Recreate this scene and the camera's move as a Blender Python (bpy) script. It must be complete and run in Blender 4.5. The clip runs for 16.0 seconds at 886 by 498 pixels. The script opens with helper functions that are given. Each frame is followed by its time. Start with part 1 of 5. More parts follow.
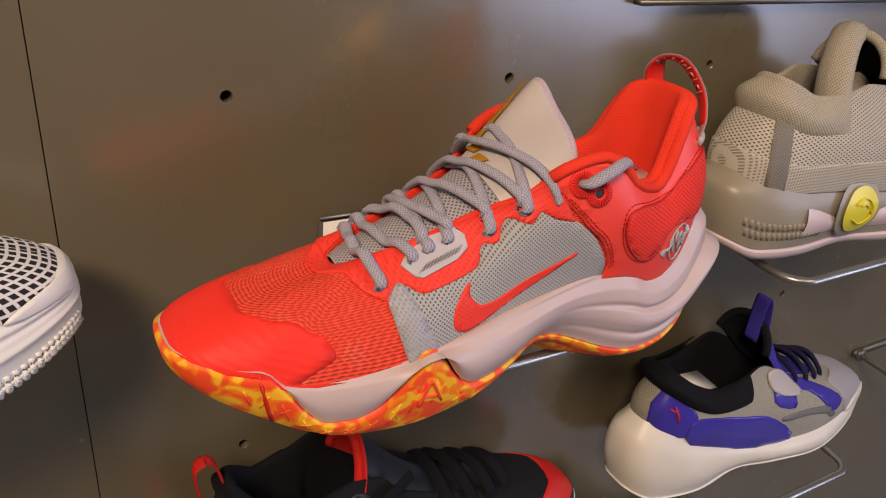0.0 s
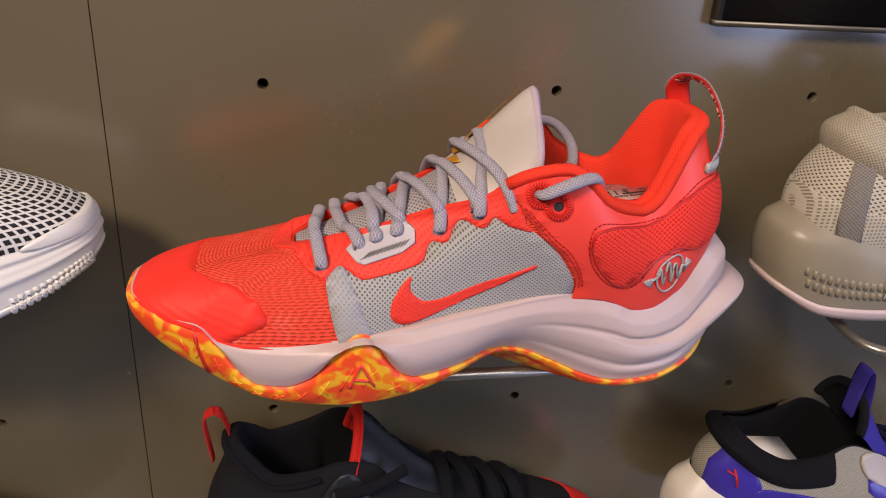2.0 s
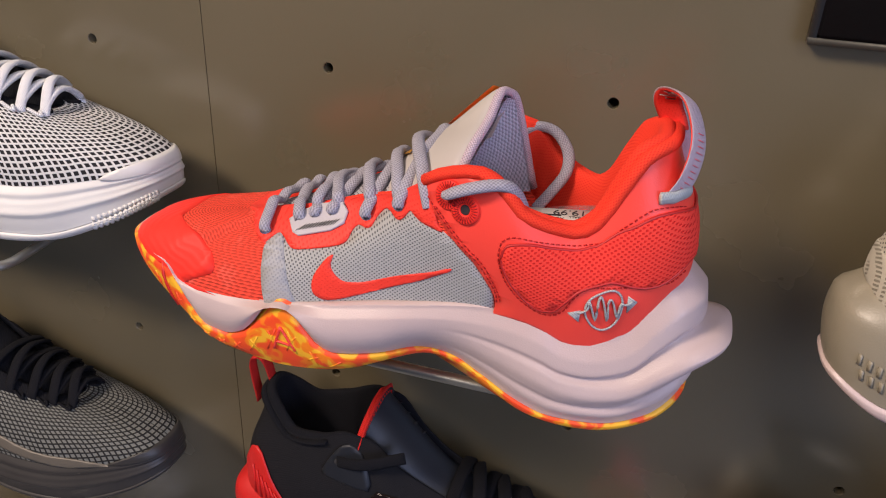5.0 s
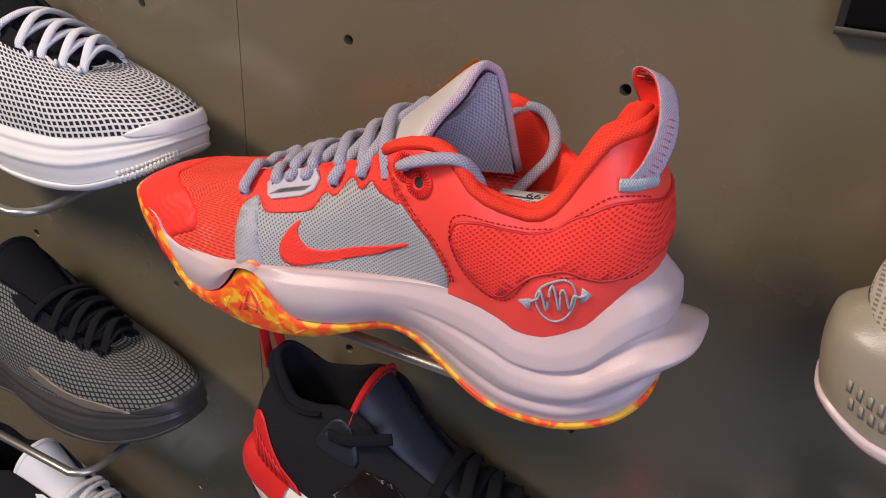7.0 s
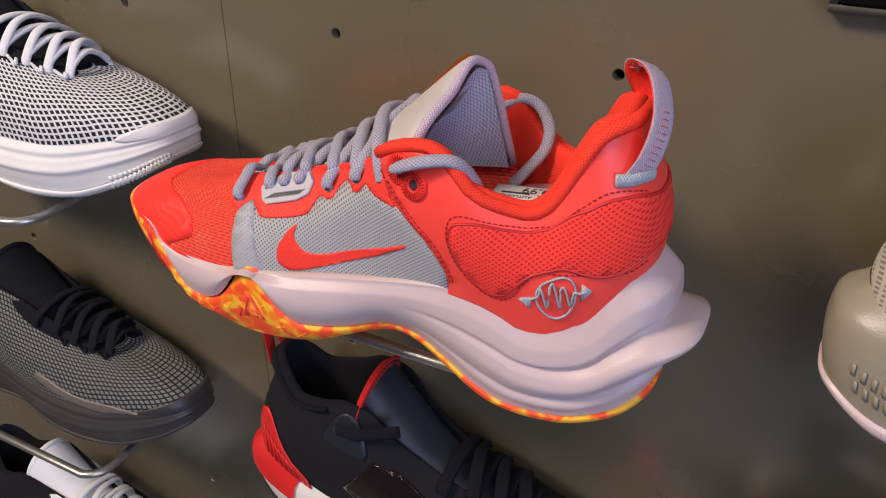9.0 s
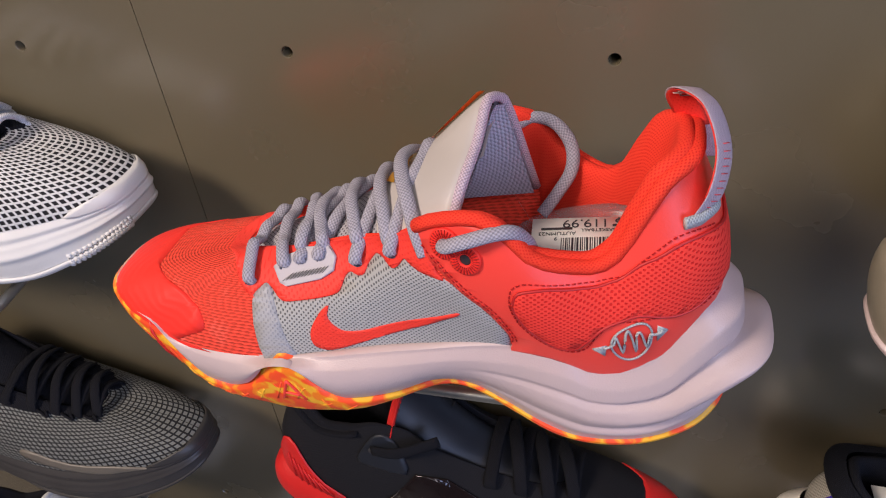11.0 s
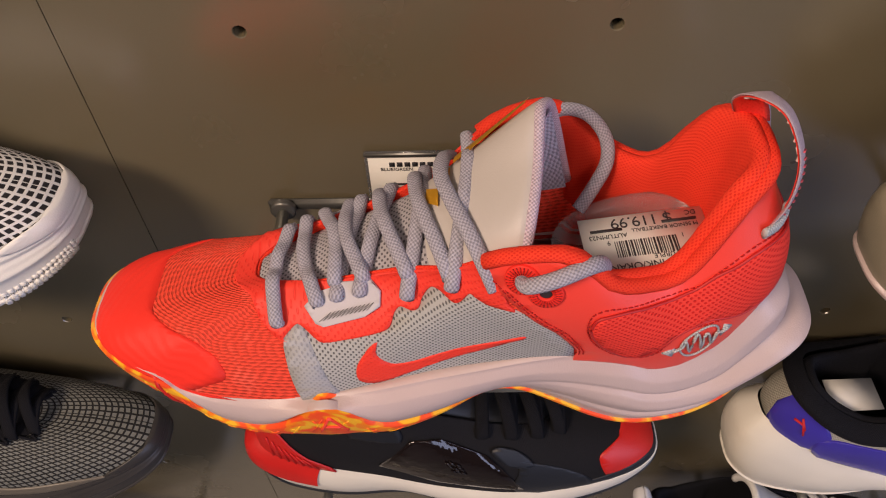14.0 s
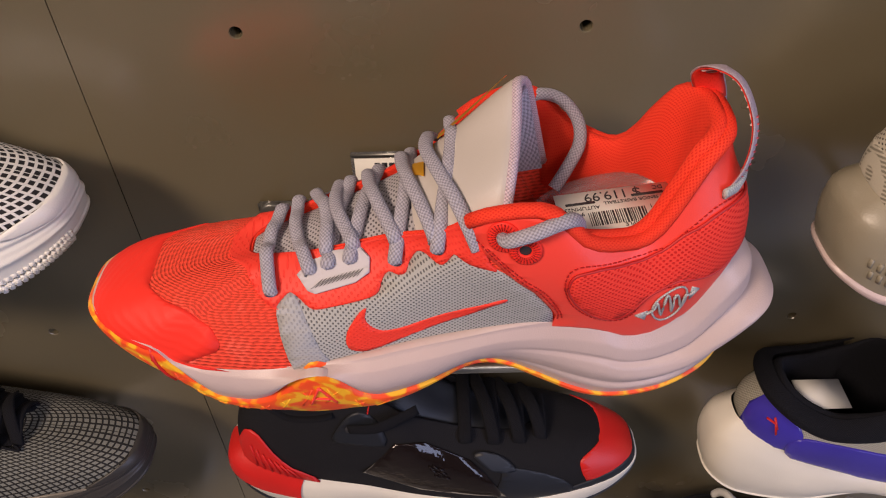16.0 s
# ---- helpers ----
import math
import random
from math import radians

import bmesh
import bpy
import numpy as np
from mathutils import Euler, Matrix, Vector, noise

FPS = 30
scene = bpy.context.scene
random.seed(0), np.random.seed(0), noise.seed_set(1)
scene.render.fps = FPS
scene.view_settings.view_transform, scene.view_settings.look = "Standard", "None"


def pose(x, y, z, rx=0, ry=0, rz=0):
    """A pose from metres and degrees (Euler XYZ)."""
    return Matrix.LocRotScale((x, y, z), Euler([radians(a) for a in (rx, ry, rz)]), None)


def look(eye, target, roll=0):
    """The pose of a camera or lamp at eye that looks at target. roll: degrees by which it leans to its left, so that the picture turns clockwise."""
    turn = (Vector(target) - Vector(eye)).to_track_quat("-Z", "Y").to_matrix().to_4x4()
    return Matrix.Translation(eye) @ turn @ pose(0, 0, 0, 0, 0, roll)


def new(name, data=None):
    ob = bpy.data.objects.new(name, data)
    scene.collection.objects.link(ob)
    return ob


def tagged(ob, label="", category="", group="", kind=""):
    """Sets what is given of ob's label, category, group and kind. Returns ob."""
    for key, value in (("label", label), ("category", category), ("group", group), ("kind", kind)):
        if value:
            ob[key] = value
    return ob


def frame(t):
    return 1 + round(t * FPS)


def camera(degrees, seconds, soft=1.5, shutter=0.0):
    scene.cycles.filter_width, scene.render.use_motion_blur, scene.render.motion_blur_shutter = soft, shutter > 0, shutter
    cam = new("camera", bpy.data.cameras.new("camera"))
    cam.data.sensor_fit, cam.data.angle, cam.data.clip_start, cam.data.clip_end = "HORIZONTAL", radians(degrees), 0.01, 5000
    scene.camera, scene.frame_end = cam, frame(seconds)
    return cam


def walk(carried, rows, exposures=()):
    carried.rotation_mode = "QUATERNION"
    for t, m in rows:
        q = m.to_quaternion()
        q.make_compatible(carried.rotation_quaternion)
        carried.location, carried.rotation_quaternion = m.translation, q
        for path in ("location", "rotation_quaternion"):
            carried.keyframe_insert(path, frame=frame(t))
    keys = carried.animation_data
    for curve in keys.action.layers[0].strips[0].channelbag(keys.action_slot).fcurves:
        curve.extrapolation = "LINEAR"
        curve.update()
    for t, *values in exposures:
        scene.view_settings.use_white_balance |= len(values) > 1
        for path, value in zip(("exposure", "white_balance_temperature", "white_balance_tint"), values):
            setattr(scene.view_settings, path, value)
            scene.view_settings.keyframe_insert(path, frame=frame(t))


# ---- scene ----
from mathutils import geometry

cam = camera(60.0, 16.0, soft=1.1)
PATH = [
    (0, (-0.1929, -0.3917, 1.7092), (0.2722, 0.3704, 1.2588), 5.05),
    (0.5, (-0.1716, -0.4070, 1.7087), (0.2407, 0.3863, 1.2606), 4.89),
    (1, (-0.1359, -0.4221, 1.7105), (0.2078, 0.4038, 1.2637), 4.57),
    (1.5, (-0.1045, -0.4339, 1.7104), (0.1662, 0.4189, 1.2637), 4.57),
    (2, (-0.0766, -0.4453, 1.7104), (0.1131, 0.4294, 1.2645), 4.56),
    (2.5, (-0.0444, -0.4567, 1.7110), (0.0638, 0.4326, 1.2668), 4.47),
    (3, (-0.0077, -0.4657, 1.7110), (0.0149, 0.4311, 1.2692), 4.16),
    (3.5, (0.0275, -0.4645, 1.7113), (-0.0253, 0.4319, 1.2711), 3.66),
    (4, (0.0599, -0.4571, 1.7117), (-0.0681, 0.4310, 1.2701), 3.16),
    (6.5, (0.1733, -0.4054, 1.7031), (-0.2005, 0.3971, 1.2381), 3.00),
    (7, (0.1804, -0.4026, 1.7001), (-0.2126, 0.3924, 1.2381), 3.42),
    (7.5, (0.1855, -0.4030, 1.7007), (-0.2206, 0.3843, 1.2367), 3.48),
    (8, (0.1853, -0.4027, 1.7016), (-0.2213, 0.3815, 1.2328), 3.31),
    (8.5, (0.1840, -0.4007, 1.7019), (-0.2179, 0.3821, 1.2268), 2.44),
    (9, (0.1775, -0.3954, 1.7102), (-0.2068, 0.3842, 1.2156), 0.84),
    (11.5, (0.0770, -0.3488, 1.7718), (-0.1207, 0.3766, 1.1125), -7.01),
    (12, (0.0520, -0.3375, 1.7794), (-0.0949, 0.3683, 1.0864), -6.31),
    (12.5, (0.0352, -0.3266, 1.7885), (-0.0729, 0.3583, 1.0679), -5.75),
    (13, (0.0227, -0.3175, 1.7946), (-0.0506, 0.3479, 1.0517), -4.61),
    (13.5, (0.0158, -0.3104, 1.7981), (-0.0297, 0.3404, 1.0403), -3.48),
    (14, (0.0099, -0.3092, 1.7992), (-0.0140, 0.3335, 1.0335), -2.40),
    (14.5, (0.0078, -0.3109, 1.8006), (-0.0006, 0.3331, 1.0356), -1.53),
    (15, (0.0040, -0.3182, 1.8010), (0.0044, 0.3391, 1.0474), -1.03),
    (15.5, (0.0051, -0.3328, 1.7972), (0.0116, 0.3453, 1.0623), -0.67),
    (16, (0.0061, -0.3518, 1.7865), (0.0136, 0.3549, 1.0791), -0.78),
]
walk(cam, [(t, look(eye, target, roll)) for t, eye, target, roll in PATH],
     ((0, -0.12, 6850, 24), (2, 0.06, 6450, 24), (4, 0.2, 6250, 22), (7, 0.18, 6000, 22), (9, 0.18, 5950, 22), (11.5, 0.10, 5850, 22), (12.5, 0.02, 5900, 22), (13.5, -0.06, 6450, 24), (14.5, -0.09, 6900, 26), (16, -0.06, 6650, 26)))

# ---- world and lights ----
Z0 = 1.475                                  # height of the shelf pegs
world = bpy.data.worlds.new("world")
scene.world = world
world.use_nodes = True
world.node_tree.nodes["Background"].inputs[0].default_value = (0.9, 0.95, 1.0, 1)
world.node_tree.nodes["Background"].inputs[1].default_value = 0.02


def area_lamp(name, eye, target, size, watts, color):
    d = bpy.data.lights.new(name, "AREA")
    d.shape, d.size, d.size_y, d.energy, d.color = "RECTANGLE", size[0], size[1], watts, color
    ob = new(name, d)
    ob.matrix_world = look(eye, target)
    return ob


area_lamp("ceiling_lamp", (-1.1, -1.3, 2.95), (-0.05, 0, 1.45), (0.6, 0.4), 39, (1.0, 0.84, 0.62))
area_lamp("ceiling_lamp", (0.7, -1.5, 2.95), (0.05, 0, 1.45), (0.9, 0.6), 8, (1.0, 0.93, 0.84))
area_lamp("shop_window", (2.6, -2.6, 1.9), (0, 0, 1.45), (1.6, 1.8), 48, (0.58, 0.71, 1.0))

# ---- materials ----


class Nodes:
    """A small builder for node materials."""

    def __init__(self, name, rough=0.6, metal=0.0, spec=0.5):
        self.m = bpy.data.materials.new(name)
        self.m.use_nodes = True
        self.t = self.m.node_tree
        self.b = self.t.nodes["Principled BSDF"]
        self.b.inputs["Roughness"].default_value = rough
        self.b.inputs["Metallic"].default_value = metal
        self.b.inputs["Specular IOR Level"].default_value = spec

    def add(self, kind, **values):
        n = self.t.nodes.new(kind)
        for k, v in values.items():
            n.inputs[k.replace("_", " ")].default_value = v
        return n

    def join(self, a, b):
        self.t.links.new(a, b)

    def coords(self, kind="UV"):
        return self.add("ShaderNodeTexCoord").outputs[kind]

    def math(self, op, a, b=0.0, c=0.0):
        n = self.t.nodes.new("ShaderNodeMath")
        n.operation = op
        for i, v in enumerate((a, b, c)):
            if isinstance(v, (int, float)):
                n.inputs[i].default_value = v
            else:
                self.join(v, n.inputs[i])
        return n.outputs[0]

    def mix(self, f, a, b):
        n = self.t.nodes.new("ShaderNodeMix")
        n.data_type = "RGBA"
        for sock, v in ((n.inputs[0], f), (n.inputs[6], a), (n.inputs[7], b)):
            if isinstance(v, (int, float)):
                sock.default_value = v
            elif isinstance(v, tuple):
                sock.default_value = (*v, 1)
            else:
                self.join(v, sock)
        return n.outputs[2]

    def noise(self, scale, detail=3.0, coords="Object", rough=0.5):
        n = self.add("ShaderNodeTexNoise", Scale=scale, Detail=detail, Roughness=rough)
        self.join(self.coords(coords), n.inputs["Vector"])
        return n.outputs["Fac"]

    def ramp(self, f, *stops):
        n = self.t.nodes.new("ShaderNodeValToRGB")
        e = n.color_ramp.elements
        while len(e) < len(stops):
            e.new(0.5)
        for el, (p, col) in zip(e, stops):
            el.position, el.color = p, (*col, 1) if isinstance(col, tuple) else (col, col, col, 1)
        self.join(f, n.inputs[0])
        return n.outputs[0]

    def bump(self, h, strength=0.5, distance=0.0005):
        n = self.add("ShaderNodeBump", Strength=strength, Distance=distance)
        self.join(h, n.inputs["Height"])
        self.join(n.outputs[0], self.b.inputs["Normal"])

    def color(self, c):
        if isinstance(c, tuple):
            self.b.inputs["Base Color"].default_value = (*c, 1)
        else:
            self.join(c, self.b.inputs["Base Color"])

    def uv(self):
        n = self.t.nodes.new("ShaderNodeSeparateXYZ")
        self.join(self.coords("UV"), n.inputs[0])
        return n.outputs[0], n.outputs[1]


def scaled(c, k):
    return tuple(min(1.0, v * k) for v in c)


def plain(name, c, rough=0.5, metal=0.0, grain=900, relief=0.0003, vary=0.12, spec=0.5):
    """Smooth stuff: leather, foam, rubber, plastic, painted metal."""
    n = Nodes(name, rough, metal, spec)
    big = n.noise(25, 2)
    n.color(n.mix(n.ramp(big, (0.3, 0.0), (0.7, 1.0)), scaled(c, 1 - vary), scaled(c, 1 + vary / 2)))
    fine = n.noise(grain, 2)
    n.bump(fine, 0.5, relief)
    return n.m


def mesh_cloth(name, c, hole, pu, pv, cover=0.55, relief=0.0007, rough=0.85):
    """An open knit with staggered holes, pu by pv metres; the hole colour paints in their shade."""
    n = Nodes(name, rough, 0, 0.25)
    u, v = n.uv()
    wob = n.math("MULTIPLY", n.math("SUBTRACT", n.noise(60, 2), 0.5), 1.6)
    a = n.math("COSINE", n.math("ADD", n.math("MULTIPLY", u, math.pi / pu), wob))
    b = n.math("COSINE", n.math("ADD", n.math("MULTIPLY", v, math.pi / pv), wob))
    f = n.math("MULTIPLY", a, b)
    f = n.math("ADD", f, n.math("MULTIPLY", n.math("SUBTRACT", n.noise(1500, 2), 0.5), 0.3))
    m = n.ramp(f, (cover, 1.0), (min(1.0, cover + 0.25), 0.0))
    tone = n.mix(n.noise(30, 3), scaled(c, 0.85), scaled(c, 1.08))
    n.color(n.mix(m, hole, tone))
    n.bump(m, 0.7, relief)
    return n.m


def grid_cloth(name, thread, hole, p, width=0.32):
    """A square-grid jacquard: threads over a darker ground."""
    n = Nodes(name, 0.8, 0, 0.25)
    u, v = n.uv()
    wob = n.math("MULTIPLY", n.math("SUBTRACT", n.noise(40, 2), 0.5), 0.0025)
    lines = []
    for w in (u, v):
        k = n.math("FRACT", n.math("DIVIDE", n.math("ADD", w, wob), p))
        lines.append(n.math("ABSOLUTE", n.math("SUBTRACT", k, 0.5)))
    d = n.math("MAXIMUM", lines[0], lines[1])
    m = n.ramp(d, (0.5 - width / 2 - 0.03, 0.0), (0.5 - width / 2 + 0.03, 1.0))
    fine = n.noise(1800, 2)
    n.color(n.mix(m, n.mix(fine, scaled(hole, 0.7), scaled(hole, 1.2)), n.mix(fine, scaled(thread, 0.8), thread)))
    n.bump(n.math("ADD", m, n.math("MULTIPLY", fine, 0.3)), 0.8, 0.0006)
    return n.m


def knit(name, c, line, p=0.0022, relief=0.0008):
    """Ribbed engineered knit: wavy rows with small slots, whose shade is put into the colour."""
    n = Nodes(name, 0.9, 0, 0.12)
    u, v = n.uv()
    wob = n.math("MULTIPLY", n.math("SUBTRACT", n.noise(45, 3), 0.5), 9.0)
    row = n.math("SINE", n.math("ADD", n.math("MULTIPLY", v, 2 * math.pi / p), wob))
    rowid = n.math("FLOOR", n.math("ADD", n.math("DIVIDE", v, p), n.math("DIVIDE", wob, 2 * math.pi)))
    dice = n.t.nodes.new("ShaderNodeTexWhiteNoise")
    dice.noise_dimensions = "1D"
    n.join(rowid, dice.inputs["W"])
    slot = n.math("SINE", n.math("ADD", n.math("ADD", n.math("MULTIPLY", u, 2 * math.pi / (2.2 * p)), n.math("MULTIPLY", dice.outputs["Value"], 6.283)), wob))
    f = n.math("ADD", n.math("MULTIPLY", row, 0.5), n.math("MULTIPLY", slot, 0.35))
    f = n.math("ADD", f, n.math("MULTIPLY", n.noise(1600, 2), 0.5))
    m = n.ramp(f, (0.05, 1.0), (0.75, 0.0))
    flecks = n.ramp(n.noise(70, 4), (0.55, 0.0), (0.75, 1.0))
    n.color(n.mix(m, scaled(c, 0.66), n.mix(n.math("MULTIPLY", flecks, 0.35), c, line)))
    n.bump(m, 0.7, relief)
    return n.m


def ripple(name, c, p=0.0030):
    """Fused film with low wavy ridges."""
    n = Nodes(name, 0.5, 0, 0.2)
    u, v = n.uv()
    wob = n.math("MULTIPLY", n.math("SUBTRACT", n.noise(38, 3), 0.5), 11.0)
    row = n.math("SINE", n.math("ADD", n.math("MULTIPLY", n.math("ADD", v, n.math("MULTIPLY", u, 0.25)), 2 * math.pi / p), wob))
    n.color(n.mix(n.noise(40, 3), scaled(c, 0.9), c))
    n.bump(n.math("ADD", n.math("MULTIPLY", row, 0.6), n.noise(1200, 2)), 0.4, 0.0002)
    return n.m


def woven(name, c, p=0.0016, rough=0.8, relief=0.0004):
    """Tight ribbed textile for laces, linings and tapes."""
    n = Nodes(name, rough, 0, 0.25)
    u, v = n.uv()
    a = n.math("SINE", n.math("MULTIPLY", n.math("ADD", u, v), 2 * math.pi / p))
    b = n.math("SINE", n.math("MULTIPLY", n.math("SUBTRACT", u, v), 2 * math.pi / p))
    f = n.math("ADD", n.math("MULTIPLY", n.math("ADD", a, b), 0.25), n.noise(1200, 2))
    m = n.ramp(f, (0.15, 0.0), (0.75, 1.0))
    n.color(n.mix(m, scaled(c, 0.62), scaled(c, 1.1)))
    n.bump(m, 0.6, relief)
    return n.m


def marbled(name):
    n = Nodes(name, 0.45, 0, 0.4)
    t = n.add("ShaderNodeTexNoise", Scale=85.0, Detail=1.5, Roughness=0.45, Distortion=1.1)
    n.join(n.coords("Object"), t.inputs["Vector"])
    n.color(n.ramp(t.outputs["Fac"], (0.30, (0.98, 0.085, 0.020)), (0.44, (0.98, 0.10, 0.020)), (0.47, (0.98, 0.22, 0.012)), (0.53, (0.98, 0.26, 0.012)),
                   (0.56, (0.98, 0.48, 0.022)), (0.75, (0.98, 0.54, 0.03))))
    n.bump(n.noise(900, 2), 0.4, 0.0002)
    return n.m


M = {
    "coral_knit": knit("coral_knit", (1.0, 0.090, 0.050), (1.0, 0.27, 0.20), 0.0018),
    "coral_leather": plain("coral_leather", (1.0, 0.072, 0.048), 0.42, 0, 1400, 0.0002, 0.04, 0.45),
    "coral_film": mesh_cloth("coral_film", (1.0, 0.060, 0.036), (0.90, 0.040, 0.024), 0.0014, 0.0010, 0.45, 0.0003, 0.5),
    "coral_piping": plain("coral_piping", (0.55, 0.020, 0.018), 0.5, 0, 1200, 0.0002),
    "coral_ripple": ripple("coral_ripple", (1.0, 0.044, 0.026)),
    "coral_mesh": mesh_cloth("coral_mesh", (1.0, 0.060, 0.040), (0.70, 0.016, 0.012), 0.0014, 0.0010, 0.30, 0.0006),
    "coral_lining": mesh_cloth("coral_lining", (1.0, 0.060, 0.024), (0.84, 0.026, 0.012), 0.0010, 0.0008, 0.30, 0.0004),
    "grey_mesh": mesh_cloth("grey_mesh", (0.44, 0.44, 0.43), (0.13, 0.13, 0.13), 0.00115, 0.00095, 0.34, 0.0006),
    "grey_film": mesh_cloth("grey_film", (0.43, 0.43, 0.45), (0.34, 0.345, 0.36), 0.0012, 0.0010, 0.35, 0.0005, 0.5),
    "tongue_mesh": mesh_cloth("tongue_mesh", (0.44, 0.415, 0.44), (0.12, 0.11, 0.12), 0.0015, 0.0013, 0.30, 0.0006),
    "tongue_lining": woven("tongue_lining", (0.50, 0.51, 0.60), 0.002),
    "lilac_leather": plain("lilac_leather", (0.52, 0.49, 0.53), 0.5, 0, 1400, 0.0002, 0.06),
    "white_leather": plain("white_leather", (0.53, 0.485, 0.455), 0.45, 0, 1600, 0.00015, 0.06),
    "pink_foam": plain("pink_foam", (0.59, 0.468, 0.452), 0.38, 0, 1500, 0.00025, 0.05),
    "marbled_rubber": marbled("marbled_rubber"),
    "grey_lace": woven("grey_lace", (0.42, 0.405, 0.475), 0.0017),
    "lilac_tape": woven("lilac_tape", (0.62, 0.50, 0.57), 0.0014),
    "silver_thread": woven("silver_thread", (0.52, 0.56, 0.58), 0.0012, 0.45),
    "gold_foil": plain("gold_foil", (0.85, 0.42, 0.03), 0.28, 0.6, 800, 0.0002),
    "coral_thread": woven("coral_thread", (0.60, 0.022, 0.020), 0.0012),
    "white_foam": plain("white_foam", (0.80, 0.79, 0.76), 0.4, 0, 1200, 0.0002, 0.05),
    "cream_foam": plain("cream_foam", (0.80, 0.76, 0.66), 0.4, 0, 1200, 0.0002, 0.05),
    "white_grid": grid_cloth("white_grid", (0.78, 0.78, 0.76), (0.02, 0.02, 0.022), 0.0042, 0.36),
    "dark_grid": grid_cloth("dark_grid", (0.022, 0.022, 0.022), (0.20, 0.205, 0.185), 0.0042, 0.30),
    "dark_foam": plain("dark_foam", (0.045, 0.042, 0.04), 0.45, 0, 1200, 0.0002),
    "olive_trim": plain("olive_trim", (0.16, 0.14, 0.11), 0.4, 0, 1200, 0.0002),
    "black_cloth": woven("black_cloth", (0.006, 0.0065, 0.010), 0.0016, 0.9),
    "black_knit": mesh_cloth("black_knit", (0.012, 0.012, 0.015), (0.005, 0.005, 0.006), 0.0010, 0.0008, 0.3, 0.0005),
    "black_patent": plain("black_patent", (0.012, 0.008, 0.008), 0.06, 0, 120, 0.0012, 0.2),
    "black_leather": plain("black_leather", (0.012, 0.015, 0.022), 0.5, 0, 1200, 0.0002),
    "red_rubber": plain("red_rubber", (0.68, 0.02, 0.015), 0.45, 0, 900, 0.0003),
    "red_cloth": woven("red_cloth", (0.72, 0.025, 0.018), 0.0016),
    "blue_rubber": plain("blue_rubber", (0.03, 0.16, 0.42), 0.45),
    "white_lace": woven("white_lace", (0.84, 0.85, 0.87), 0.0017),
    "sand_knit": mesh_cloth("sand_knit", (0.58, 0.54, 0.45), (0.09, 0.085, 0.075), 0.0022, 0.0013, 0.35, 0.0007),
    "sand_cloth": woven("sand_cloth", (0.47, 0.43, 0.34), 0.0022),
    "sand_weave": grid_cloth("sand_weave", (0.62, 0.58, 0.48), (0.30, 0.28, 0.22), 0.0022, 0.5),
    "taupe_foam": plain("taupe_foam", (0.32, 0.285, 0.21), 0.35, 0, 1200, 0.0002),
    "taupe_cloth": woven("taupe_cloth", (0.26, 0.245, 0.22), 0.002),
    "pale_pink": plain("pale_pink", (0.70, 0.56, 0.54), 0.35, 0, 1200, 0.0002),
    "yellow_badge": plain("yellow_badge", (0.80, 0.72, 0.05), 0.35, 0, 600, 0.0003),
    "purple_film": plain("purple_film", (0.055, 0.04, 0.40), 0.22, 0, 900, 0.0001),
    "purple_cloth": woven("purple_cloth", (0.06, 0.045, 0.40), 0.0016),
    "stone_cloth": woven("stone_cloth", (0.42, 0.40, 0.33), 0.0022),
    "grey_film_dark": plain("grey_film_dark", (0.18, 0.18, 0.17), 0.4),
    "navy_lace": woven("navy_lace", (0.012, 0.012, 0.05), 0.0017),
    "steel": plain("steel", (0.42, 0.42, 0.38), 0.32, 0.85, 300, 0.0002, 0.15),
    "dark_steel": plain("dark_steel", (0.16, 0.16, 0.15), 0.4, 0.7, 300, 0.0002, 0.15),
    "paper": plain("paper", (0.80, 0.79, 0.74), 0.6, 0, 500, 0.0001, 0.03),
    "ink": plain("ink", (0.03, 0.03, 0.035), 0.6),
    "pink_ink": plain("pink_ink", (0.85, 0.12, 0.14), 0.6),
    "hole_shade": plain("hole_shade", (0.05, 0.035, 0.02), 0.8),
    "black_panel": plain("black_panel", (0.012, 0.012, 0.015), 0.35, 0, 400, 0.0003),
    "floor_tile": plain("floor_tile", (0.25, 0.24, 0.22), 0.35, 0, 60, 0.0003),
    "room_paint": plain("room_paint", (0.40, 0.38, 0.35), 0.7, 0, 200, 0.0003),
}


def wall_paint():
    n = Nodes("wall_paint", 0.26, 0.0, 1.0)
    n.b.inputs["Coat Weight"].default_value, n.b.inputs["Coat Roughness"].default_value = 0.7, 0.2
    soft = n.noise(3.5, 3)
    n.color(n.mix(soft, (0.130, 0.108, 0.064), (0.170, 0.143, 0.088)))
    sm = n.ramp(n.noise(14, 4), (0.35, 0.21), (0.7, 0.29))
    n.join(sm, n.b.inputs["Roughness"])
    specks = n.ramp(n.noise(260, 2), (0.71, 0.0), (0.76, 1.0))
    n.bump(n.math("ADD", n.noise(420, 3), specks), 0.25, 0.0002)
    return n.m


def clear_plastic(name, rough=0.08, tint=(0.93, 0.93, 0.95), clear=0.9):
    n = Nodes(name, rough, 0, 0.5)
    n.color(tint)
    n.b.inputs["Transmission Weight"].default_value = clear
    n.b.inputs["IOR"].default_value = 1.25
    return n.m


M["wall_paint"] = wall_paint()
M["acrylic"] = clear_plastic("acrylic")
M["frosted"] = clear_plastic("frosted", 0.18, (0.80, 0.66, 0.68), 0.85)

# ---- mesh helpers ----


